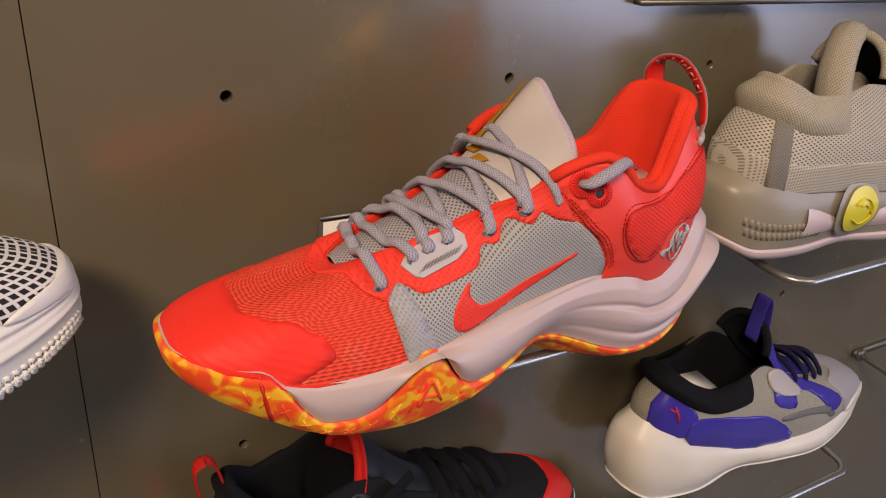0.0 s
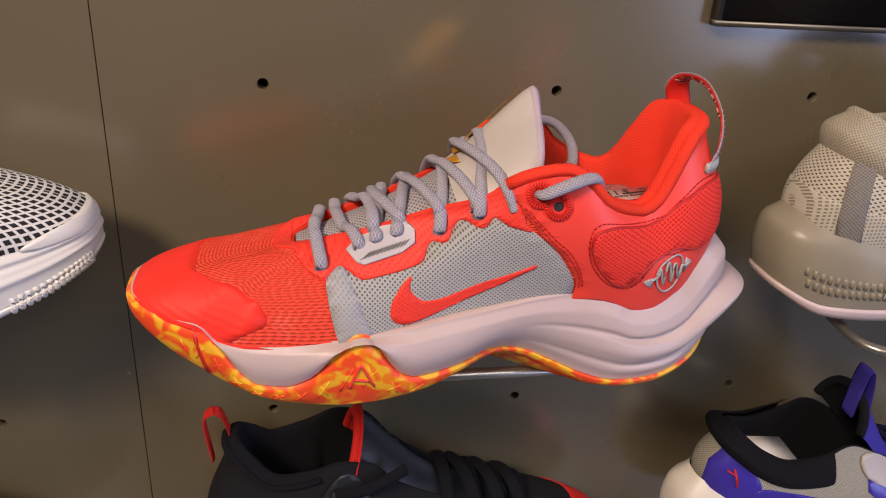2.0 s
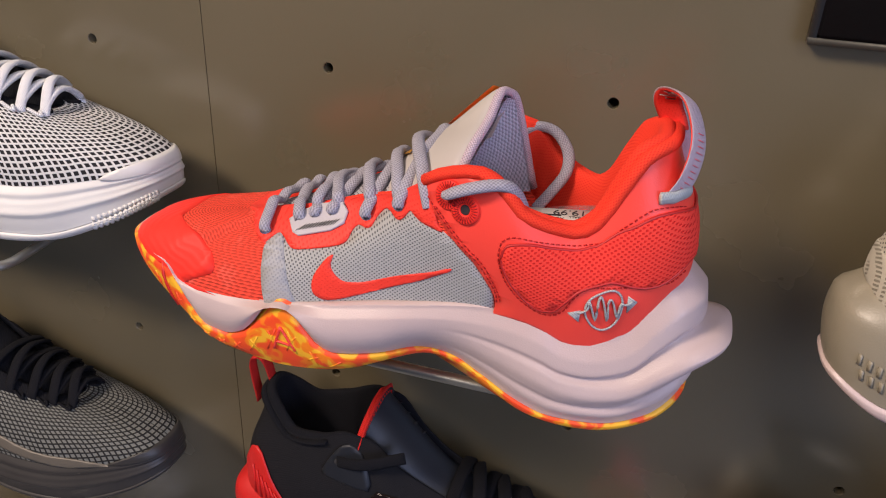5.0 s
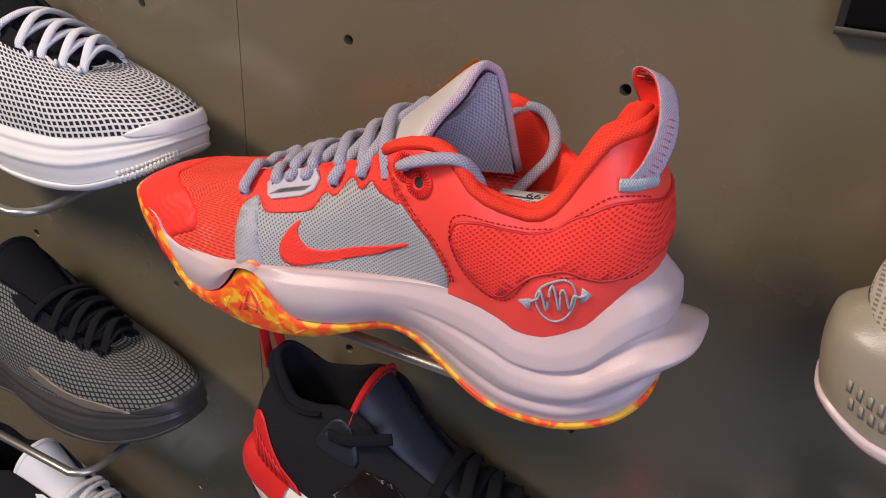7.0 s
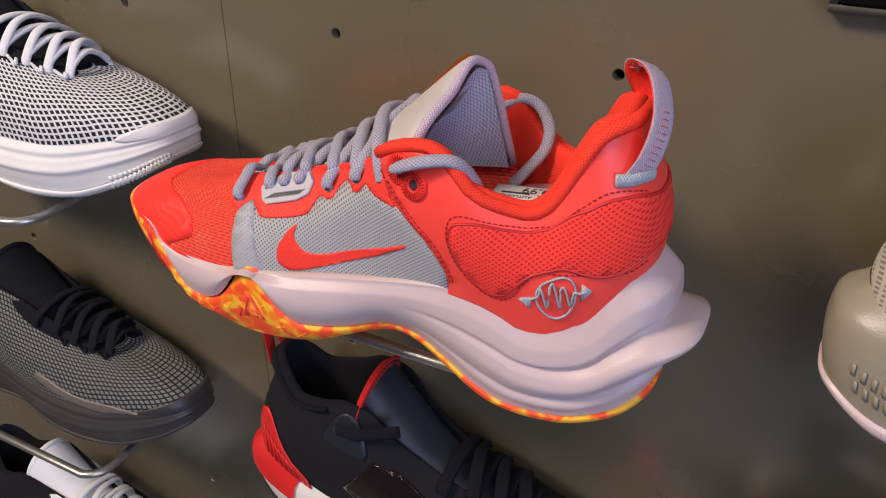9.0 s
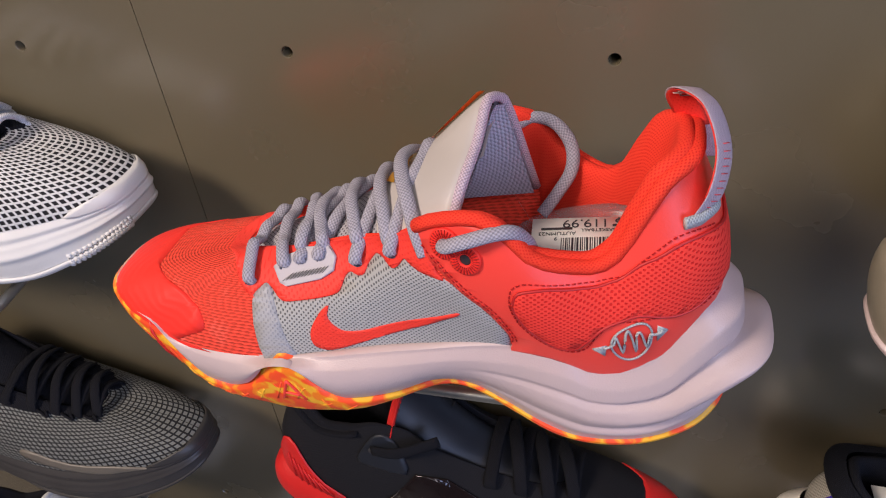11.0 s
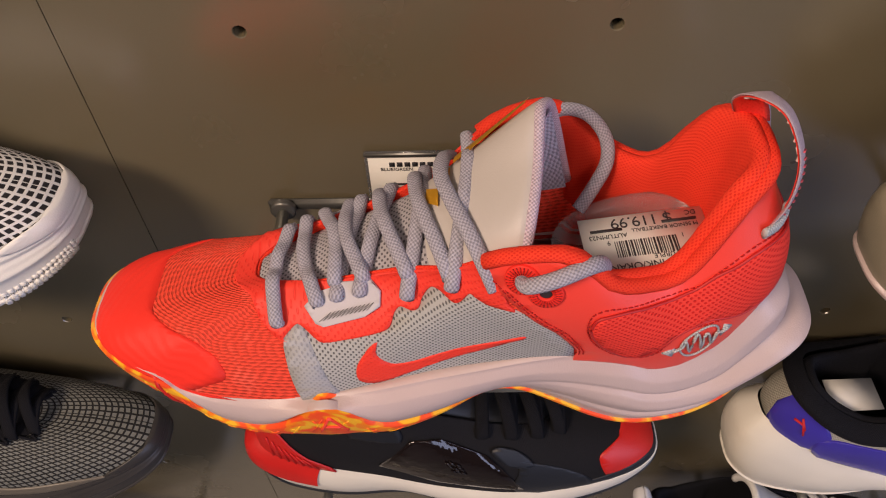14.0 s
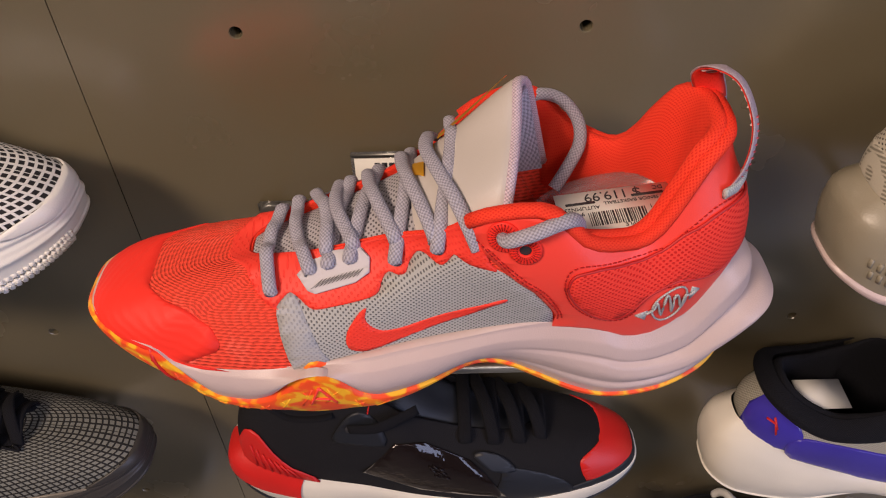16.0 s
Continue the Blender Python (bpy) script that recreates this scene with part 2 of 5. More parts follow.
def part(name, bm, material, parent, label=""):
    me = bpy.data.meshes.new(name)
    for f in bm.faces:
        f.smooth = True
    bm.to_mesh(me)
    bm.free()
    me.materials.append(M[material])
    ob = new(name, me)
    if parent:
        ob.parent = parent
    return tagged(ob, label)


def thing(name, label, category, group="", kind=""):
    return tagged(new(name), label, category, group, kind)


def raw(verts, faces, uvs=None):
    """A bmesh from points and faces, with one UV pair a point."""
    bm = bmesh.new()
    vs = [bm.verts.new(v) for v in verts]
    lay = bm.loops.layers.uv.new("UVMap") if uvs is not None else None
    for f in faces:
        try:
            face = bm.faces.new([vs[i] for i in f])
        except ValueError:
            continue
        if lay:
            for lp, i in zip(face.loops, f):
                lp[lay].uv = uvs[i]
    return bm


def grid(fn, nu, nv, wrap=False):
    """A sheet fn(i/nu, j/nv) -> point; UVs by arc length in metres."""
    cols = nu + 1
    P = np.array([[fn(i / nu, j / nv) for j in range(nv + 1)] for i in range(cols)], float)
    du = np.linalg.norm(np.diff(P, axis=0), axis=2).mean(1)
    U = np.r_[0, np.cumsum(du)]
    V = np.concatenate([np.zeros((cols, 1)), np.cumsum(np.linalg.norm(np.diff(P, axis=1), axis=2), 1)], 1)
    faces, uvs = [], [(U[i], V[i, j]) for i in range(cols) for j in range(nv + 1)]
    for i in range(nu):
        k = i + 1
        for j in range(nv):
            a, b = i * (nv + 1) + j, k * (nv + 1) + j
            faces.append((a, b, b + 1, a + 1))
    bm = raw(P.reshape(-1, 3), faces, uvs)
    if wrap:
        bmesh.ops.remove_doubles(bm, verts=bm.verts[:], dist=1e-7)
    return bm


def spline(keys):
    """A smooth curve through (x, y) keys, with no overshoot."""
    xs, ys = np.array([k[0] for k in keys], float), np.array([k[1] for k in keys], float)
    h, d = np.diff(xs), np.diff(ys) / np.diff(xs)
    m = np.zeros(len(xs))
    m[0], m[-1] = d[0], d[-1]
    for i in range(1, len(xs) - 1):
        if d[i - 1] * d[i] > 0:
            a, b = 2 * h[i] + h[i - 1], h[i] + 2 * h[i - 1]
            m[i] = (a + b) / (a / d[i - 1] + b / d[i])

    def at(x):
        x = min(max(x, xs[0]), xs[-1])
        i = min(int(np.searchsorted(xs, x, "right")) - 1, len(xs) - 2)
        t = (x - xs[i]) / h[i]
        return ((1 + 2 * t) * (1 - t) ** 2 * ys[i] + t * (1 - t) ** 2 * h[i] * m[i] + t * t * (3 - 2 * t) * ys[i + 1] + t * t * (t - 1) * h[i] * m[i + 1])
    return at


def catmull(points, n=6, closed=False):
    """Points along a smooth curve through the given ones."""
    p = [np.array(q, float) for q in points]
    out, k = [], len(p)
    for i in range(k if closed else k - 1):
        a, b, c, d = (p[(i + o) % k] if closed else p[min(max(i + o, 0), k - 1)] for o in (-1, 0, 1, 2))
        for j in range(n):
            t = j / n
            out.append(0.5 * (2 * b + (c - a) * t + (2 * a - 5 * b + 4 * c - d) * t * t + (3 * b - a - 3 * c + d) * t ** 3))
    if not closed:
        out.append(p[-1])
    return out


def tube(path, rx, ry=None, sides=8, up=(0, 0, 1), caps=True, closed=False):
    """A round or flat cord along a path; rx across, ry along 'up'."""
    ry = ry or rx
    P = [np.array(q, float) for q in path]
    rings, uvs, run = [], [], 0.0
    n = len(P)
    for i, q in enumerate(P):
        t = (P[(i + 1) % n] - P[i - 1]) if closed else P[min(i + 1, n - 1)] - P[max(i - 1, 0)]
        t = t / (np.linalg.norm(t) + 1e-9)
        u = np.array(up[i] if isinstance(up, list) else up, float)
        s = np.cross(t, u)
        if np.linalg.norm(s) < 1e-4:
            s = np.cross(t, (1, 0, 0.1))
        s /= np.linalg.norm(s)
        w = np.cross(s, t)
        if i:
            run += np.linalg.norm(q - P[i - 1])
        for k in range(sides):
            a = 2 * math.pi * k / sides
            rings.append(q + s * rx * math.cos(a) + w * ry * math.sin(a))
            uvs.append((run, rx * a))
    faces = []
    for i in range(n if closed else n - 1):
        for k in range(sides):
            a, b = i * sides + k, i * sides + (k + 1) % sides
            c, d = (a + sides) % (n * sides), (b + sides) % (n * sides)
            faces.append((a, b, d, c))
    if caps and not closed:
        faces += [tuple(range(sides))[::-1], tuple(range((n - 1) * sides, n * sides))]
    return raw(rings, faces, uvs)


def box(x0, x1, y0, y1, z0, z1, bevel=0.0):
    bm = bmesh.new()
    bmesh.ops.create_cube(bm, size=1.0)
    for v in bm.verts:
        v.co = ((x0 + x1) / 2 + v.co.x * (x1 - x0), (y0 + y1) / 2 + v.co.y * (y1 - y0), (z0 + z1) / 2 + v.co.z * (z1 - z0))
    if bevel:
        bmesh.ops.bevel(bm, geom=bm.edges[:], offset=bevel, segments=2, affect="EDGES")
    return bm


def disc(c, axis, r, depth, n=20, inner=0.0):
    """A short round slab (or ring) centred at c, its face along axis."""
    a = Vector(axis).normalized()
    s = a.orthogonal().normalized()
    w = a.cross(s)
    rr = [(inner, 0), (inner, depth * 0.85), (inner + 0.15 * (r - inner), depth), (r - 0.15 * (r - inner), depth), (r, depth * 0.75), (r, 0)] if inner else [(0, depth), (r * 0.85, depth), (r, depth * 0.7), (r, 0)]
    vs, fs = [], []
    for k in range(n):
        th = 2 * math.pi * k / n
        for q, h in rr:
            vs.append(Vector(c) + a * h + (s * math.cos(th) + w * math.sin(th)) * q)
    m = len(rr)
    for k in range(n):
        j = (k + 1) % n
        for i in range(m - 1):
            fs.append((k * m + i, k * m + i + 1, j * m + i + 1, j * m + i))
    bm = raw(vs, fs)
    bmesh.ops.remove_doubles(bm, verts=bm.verts[:], dist=1e-6)
    return bm

# ---- the shoe: one surface from the sole's edge to the opening's edge ----


class Shoe:
    """A shoe in its own metres: x from toe (0) to heel, y across (-: its shown side), z up from the shelf.
    u runs round it: 0 toe, 0.25 shown side, 0.5 heel, 0.75 far side. v runs up."""

    def __init__(self, length, half, mid_top, out_top, bottom, heel_cup, opening, opening_z, opening_half, lean=0.0, power=0.62, flare=0.004, collar_in=0.0,
                 centre=((0, 0), (0.3, 0)), out_power=0.75, ridges=None, tuck=0.975, toe_tuck=0.002, waist=0.006, toe_in=0.0,
                 push1=((0, 0), (0.3, 0)), push2=((0, 0), (0.3, 0)), toe0=0.0):
        self.length, self.heel_cup = length, heel_cup
        self.half, self.mid_top, self.out_top, self.bottom = spline(half), spline(mid_top), spline(out_top), spline(bottom)
        self.open0, self.open1 = opening
        self.open_z, self.open_half = spline(opening_z), spline(opening_half)
        self.lean, self.power, self.flare, self.open_power = lean, power, flare, out_power
        self.centre, self.ridges, self.toe_tuck, self.waist, self.toe_in = spline(centre), ridges, toe_tuck, waist, toe_in
        self.tuck = spline(tuck if isinstance(tuck, tuple) else ((0, tuck), (1, tuck)))
        self.push1, self.push2, self.toe0 = spline(push1), spline(push2), toe0

    def ring(self, u, x0, x1, half, power, y0=0.0):
        a = 2 * math.pi * u
        x = x0 + (x1 - x0) * (1 - math.cos(a)) / 2
        s = -math.sin(a)
        return x, y0 + half(x) * math.copysign(abs(s) ** power, s)

    def outer(self, u, k=0.0, zone="mid"):
        """The sole's outline, k metres out."""
        x, y = self.ring(u, self.toe0 - k * 0.5, self.length + k, self.half, self.power)
        c = self.half(x)
        return x, y * (1 + k / max(c, 0.02))

    def sole(self, u, v):
        """Midsole wall: v 0 at the outsole's top, 1 at the upper's edge."""
        x, y = self.outer(u)
        z0, z1 = self.out_top(x), self.mid_top(x)
        k = min(1.0, x / (0.3 * self.length))
        bulge = k * self.flare * math.sin(math.pi * min(1, v * 1.05)) - 0.0025 * max(0, v - 0.8) * 5
        bulge -= 0.006 * min(1.0, max(0.0, (x - 0.9 * self.length) / (0.08 * self.length))) * max(0.0, v - 0.8) * 5
        bulge += self.ridges(x, v) if self.ridges else 0.0
        bulge -= 0.0035 * max(0.0, 1 - x / (0.17 * self.length)) * self.toe_in
        bulge -= self.waist * (1 - v) * math.exp(-((x - 0.63 * self.length) / (0.1 * self.length)) ** 2)
        x, y = self.outer(u, bulge)
        return np.array((x, y, z0 + (z1 - z0) * v))

    def outsole(self, u, v):
        x, y = self.outer(u)
        z0, z1 = self.bottom(x), self.out_top(x)
        k = 0.0012 - 0.006 * (1 - v) ** 3 - self.waist * math.exp(-((x - 0.63 * self.length) / (0.1 * self.length)) ** 2)
        k -= 0.045 * max(0.0, v - 0.9)
        x, y = self.outer(u, k)
        return np.array((x, y, z0 + (z1 - z0) * v))

    def upper(self, u, v, off=0.0):
        if off:
            e = 0.004
            p = self.upper(u, v)
            a = self.upper(u + e, v) - self.upper(u - e, v)
            b = self.upper(u, min(v + e, 1)) - self.upper(u, max(v - e, 0))
            n = np.cross(a, b)
            n /= np.linalg.norm(n) + 1e-12
            return p + n * off
        x, y = self.ring(u, self.toe_tuck, self.heel_cup, self.half, self.power)
        y *= self.tuck(x)
        b = np.array((x, y, self.mid_top(x) - 0.003))
        tx, ty = self.ring(u, self.open0, self.open1, self.open_half, self.open_power)
        ty += self.centre(tx)
        t = np.array((tx, ty, self.open_z(tx)))
        h = t[2] - b[2]
        front = min(1.0, max(0.0, (self.open0 + 0.12 - tx) / 0.12))
        out = np.array((x - (self.length * 0.55), y * 2.2, 0.0))
        out /= np.linalg.norm(out) + 1e-9
        out[0] *= 0.3
        p1 = b + np.array((0, 0, 1)) * h * (0.55 - 0.06 * front) + out * (0.002 + 0.006 * (1 - front) + self.push1(x))
        side = np.array((t[0] - b[0], t[1] - b[1], 0.0))
        p2 = t - side * (0.42 * front) - np.array((0, 0, 1)) * h * (0.38 - 0.26 * front) + out * (0.007 * (1 - front) + self.push2(x))
        w = 1 - v
        return w ** 3 * b + 3 * w * w * v * p1 + 3 * w * v * v * p2 + v ** 3 * t

    def lining(self, u, v):
        """Rolls over the opening's edge and down inside."""
        t, q = self.upper(u, 1.0), self.upper(u, 0.97)
        c = np.array((0.5 * (self.open0 + self.open1), self.centre(t[0]), t[2]))
        inn = c - t
        inn[0] *= 0.35
        inn /= np.linalg.norm(inn) + 1e-9
        a = v * math.pi
        if v < 0.35:
            a = v / 0.35 * math.pi
            r = 0.0008 + 0.0027 * min(1.0, max(0.0, (t[0] - self.open0 - 0.115) / 0.035))
            return t + inn * r * (1 - math.cos(a)) + np.array((0, 0, r * math.sin(a)))
        k = (v - 0.35) / 0.65
        deep = 0.0015 + 0.0055 * min(1.0, max(0.0, (t[0] - self.open0 - 0.115) / 0.035))
        floor = self.mid_top(min(t[0], self.length)) * 0.4 + 0.012
        return t + inn * (deep + 0.004 * math.sin(k * 3.1) * (deep > 0.005)) + np.array((0, 0, (floor - t[2]) * k))


def ring_cap(fn, n, flip=False):
    P = [fn(i / n) for i in range(n)]
    c = np.mean(P, 0)
    fs = [(i, (i + 1) % n, n) for i in range(n)]
    return raw(P + [c], fs, [(p[0], p[1]) for p in P] + [(c[0], c[1])])


def patch(shoe, outline, off=0.0006, step=0.012, surface=None, thick=0.0012):
    """A panel that lies on the upper: its outline in (u, v), filled, with an edge that turns down into the upper."""
    surface = surface or shoe.upper
    pts = [Vector((p[0], p[1] * 0.5)) for p in outline]
    us, vs = [p[0] for p in pts], [p[1] for p in pts]
    inner = []
    n = len(pts)

    def inside(q):
        c = False
        for i in range(n):
            a, b = pts[i], pts[i - 1]
            if (a[1] > q[1]) != (b[1] > q[1]) and q[0] < (b[0] - a[0]) * (q[1] - a[1]) / (b[1] - a[1]) + a[0]:
                c = not c
        return c

    x = min(us) + step / 2
    while x < max(us):
        y = min(vs) + step / 2
        while y < max(vs):
            q = Vector((x, y))
            if inside(q) and min((q - p).length for p in pts) > step * 0.45:
                inner.append(q)
            y += step
        x += step
    co, _, faces, *_ = geometry.delaunay_2d_cdt(pts + inner, [(i, (i + 1) % n) for i in range(n)], [], 1, 1e-6)
    verts = [surface(c[0], c[1] * 2, off) for c in co]
    uvs = [(p[0], p[2] - 0.4 * p[1]) for p in verts]
    count = len(verts)
    edge = {}
    for f in faces:
        for a, b in zip(f, f[1:] + f[:1]):
            edge[(a, b)] = edge.get((a, b), 0) + 1
    rim, out = {}, [tuple(f) for f in faces]
    for (a, b) in list(edge):
        if (b, a) not in edge:
            for k in (a, b):
                if k not in rim:
                    rim[k] = len(verts)
                    verts.append(surface(co[k][0], co[k][1] * 2, off - thick))
                    uvs.append(uvs[k])
            out.append((b, a, rim[a], rim[b]))
    return raw(verts, out, uvs)


def seam_line(shoe, path, off=0.0008, r=0.0004, dash=0):
    """Stitching along a line in (u, v): one cord, or short dashes."""
    pts = [shoe.upper(p[0], p[1], off) for p in catmull([(*p, 0) for p in path], 8)]
    if not dash:
        return tube(pts, r, sides=5)
    run = np.r_[0, np.cumsum([np.linalg.norm(b - a) for a, b in zip(pts, pts[1:])])]
    bm = bmesh.new()
    n = max(2, int(run[-1] / dash))
    for i in range(n):
        ends = []
        for k in (i * dash, (i + 0.62) * dash):
            ends.append(np.array([np.interp(k, run, [p[c] for p in pts]) for c in range(3)]))
        sub = tube([ends[0], (ends[0] + ends[1]) / 2 , ends[1]], r, sides=5)
        me = bpy.data.meshes.new("dash")
        sub.to_mesh(me)
        sub.free()
        bm.from_mesh(me)
        bpy.data.meshes.remove(me)
    return bm

# ---- structure: the perforated display wall and the shop round it ----
PX, PZ, HX, HZ = 0.1767, 0.2325, -0.0930, 0.1163      # hole pitch and the first hole


def wall_panel(name, i0, i1, j0, j1, label):
    """Panel of hole cells i0..i1 by j0..j1, each with a drilled hole."""
    vs, fs = [], []
    gap = 0.0003
    for i in range(i0, i1 + 1):
        for j in range(j0, j1 + 1):
            cx, cz = HX + i * PX, HZ + j * PZ
            x0, x1 = cx - PX / 2 + (gap if i == i0 else 0), cx + PX / 2 - (gap if i == i1 else 0)
            z0, z1 = cz - PZ / 2, cz + PZ / 2
            k = len(vs)
            sq = []
            for a in range(16):
                th = 2 * math.pi * (a + 0.0) / 16
                c, s = math.cos(th), math.sin(th)
                m = max(abs(c), abs(s))
                sq.append((cx + c / m * ((x1 - cx) if c > 0 else (cx - x0)), 0.0, cz + s / m * (z1 - cz)))
            vs += [(x, 0.0, Z0 + z) for x, _, z in sq]
            for r, y in ((0.0036, 0.0), (0.0032, 0.0006), (0.0030, 0.017)):
                vs += [(cx + r * math.cos(2 * math.pi * a / 16), y, Z0 + cz + r * math.sin(2 * math.pi * a / 16)) for a in range(16)]
            for a in range(16):
                b = (a + 1) % 16
                for t in range(3):
                    fs.append((k + 16 * t + a, k + 16 * t + b, k + 16 * t + 16 + b, k + 16 * t + 16 + a))
    bm = raw(vs, fs)
    bmesh.ops.remove_doubles(bm, verts=bm.verts[:], dist=1e-5)
    edges = [e for e in bm.edges if e.is_boundary and all(abs(v.co.y) < 1e-6 for v in e.verts)]
    ext = bmesh.ops.extrude_edge_only(bm, edges=edges)
    for g in ext["geom"]:
        if isinstance(g, bmesh.types.BMVert):
            g.co.y += 0.018
    ob = part(name, bm, "wall_paint", None)
    for p in ob.data.polygons:
        p.use_smooth = False
    return tagged(ob, label, "wall panel", "display wall panels", "structure")


wall_panel("wall_panel_left", -8, -1, -7, 6, "taupe satin-painted metal display panel with peg holes")
wall_panel("wall_panel_right", 0, 8, -7, 6, "taupe satin-painted metal display panel with peg holes")


def slab(name, x0, x1, y0, y1, z0, z1, material, label, category):
    ob = part(name, box(x0, x1, y0, y1, z0, z1), material, None)
    for p in ob.data.polygons:
        p.use_smooth = False
    return tagged(ob, label, category, "", "structure")


# added backing; its dark colour supplies the shade in peg holes and seam
slab("wall_north", -3.5, 3.5, 0.019, 0.2, 0, 3.2, "hole_shade", "added backing wall behind the display panels, coloured dark for shaded holes", "wall")
slab("wall_south", -3.5, 3.5, -4.7, -4.5, 0, 3.2, "room_paint", "plain pale painted shop wall", "wall")
slab("wall_west", -3.7, -3.5, -4.7, 0.2, 0, 3.2, "room_paint", "plain pale painted shop wall", "wall")
slab("wall_east", 3.5, 3.7, -4.7, 0.2, 0, 3.2, "room_paint", "plain pale painted shop wall", "wall")
slab("floor", -3.7, 3.7, -4.7, 0.2, -0.2, 0, "floor_tile", "grey polished shop floor", "floor")
slab("ceiling", -3.7, 3.7, -4.7, 0.2, 3.2, 3.4, "room_paint", "plain pale shop ceiling", "ceiling")

# ---- shelves: a bent rod on two pegs in front of a back bar ----


def peg_shelf(x, z, deep=0.12):
    s = thing("peg_shelf", "bent steel rod shoe shelf pegged into the wall", "shelf", "wire shoe shelves")
    w = PX
    front = [(0, 0, 0), (0, -deep + 0.02, -0.006)]
    for a in range(1, 6):
        t = a / 6 * math.pi / 2
        front.append((0.02 - 0.02 * math.cos(t), -deep + 0.02 - 0.02 * math.sin(t), -0.006))
    path = front + [(w - p[0], p[1], p[2]) for p in front[::-1]]
    part("rod", tube(path, 0.0036, 0.0030, 10), "steel", s, "satin steel U-shaped rod")
    part("back_bar", box(-0.009, w + 0.009, -0.004, 0, -0.003, 0.005, 0.0015), "dark_steel", s, "grey flat bar on the wall")
    for px in (0, w):
        part("peg_flange", disc((px, -0.0042, 0), (0, -1, 0), 0.0075, 0.004), "dark_steel", s)
    s.matrix_world = pose(x, 0, Z0 + z)
    return s


for i, j in ((0, 0), (2, 0), (-2, 0), (0, -1), (2, -1), (-2, -1), (-2, -2), (2, -2), (4, -1)):
    peg_shelf(HX + i * PX, j * PZ)

# ---- shoes ----


def build_shoe(shoe, name, label, mats, place, group="display shoes", nu=120):
    s = thing(name, label, "shoe", group)
    part("midsole", grid(shoe.sole, nu, 44 if shoe.ridges else 12, True), mats["midsole"], s)
    part("outsole", grid(shoe.outsole, nu, 8, True), mats["outsole"], s)
    part("tread", ring_cap(lambda u: shoe.outsole(u, 0), nu), mats["outsole"], s)
    part("upper", grid(shoe.upper, nu, 28, True), mats["upper"], s)
    part("collar_lining", grid(shoe.lining, nu, 12, True), mats["lining"], s)
    part("insole", ring_cap(lambda u: shoe.lining(u, 1.0), 60), mats.get("insole", "black_cloth"), s)
    s.matrix_world = place
    return s

def hero_ridges(x, v):
    """Two soft folds along the heel foam and the flared fin behind it."""
    k = min(1.0, max(0.0, (x - 0.19) / 0.07))
    fin = max(0.0, (x - 0.255) / 0.045)
    return k * (0.0022 * math.exp(-((v - 0.40) / 0.10) ** 2) - 0.0034 * math.exp(-((v - 0.585) / 0.035) ** 2) - 0.0016 * math.exp(-((v - 0.23) / 0.03) ** 2) + 0.0012 * math.exp(-((v - 0.14) / 0.06) ** 2)) \
        + fin * fin * 0.0112 * math.exp(-((v - 0.50) / (0.022 if v > 0.50 else 0.13)) ** 2)


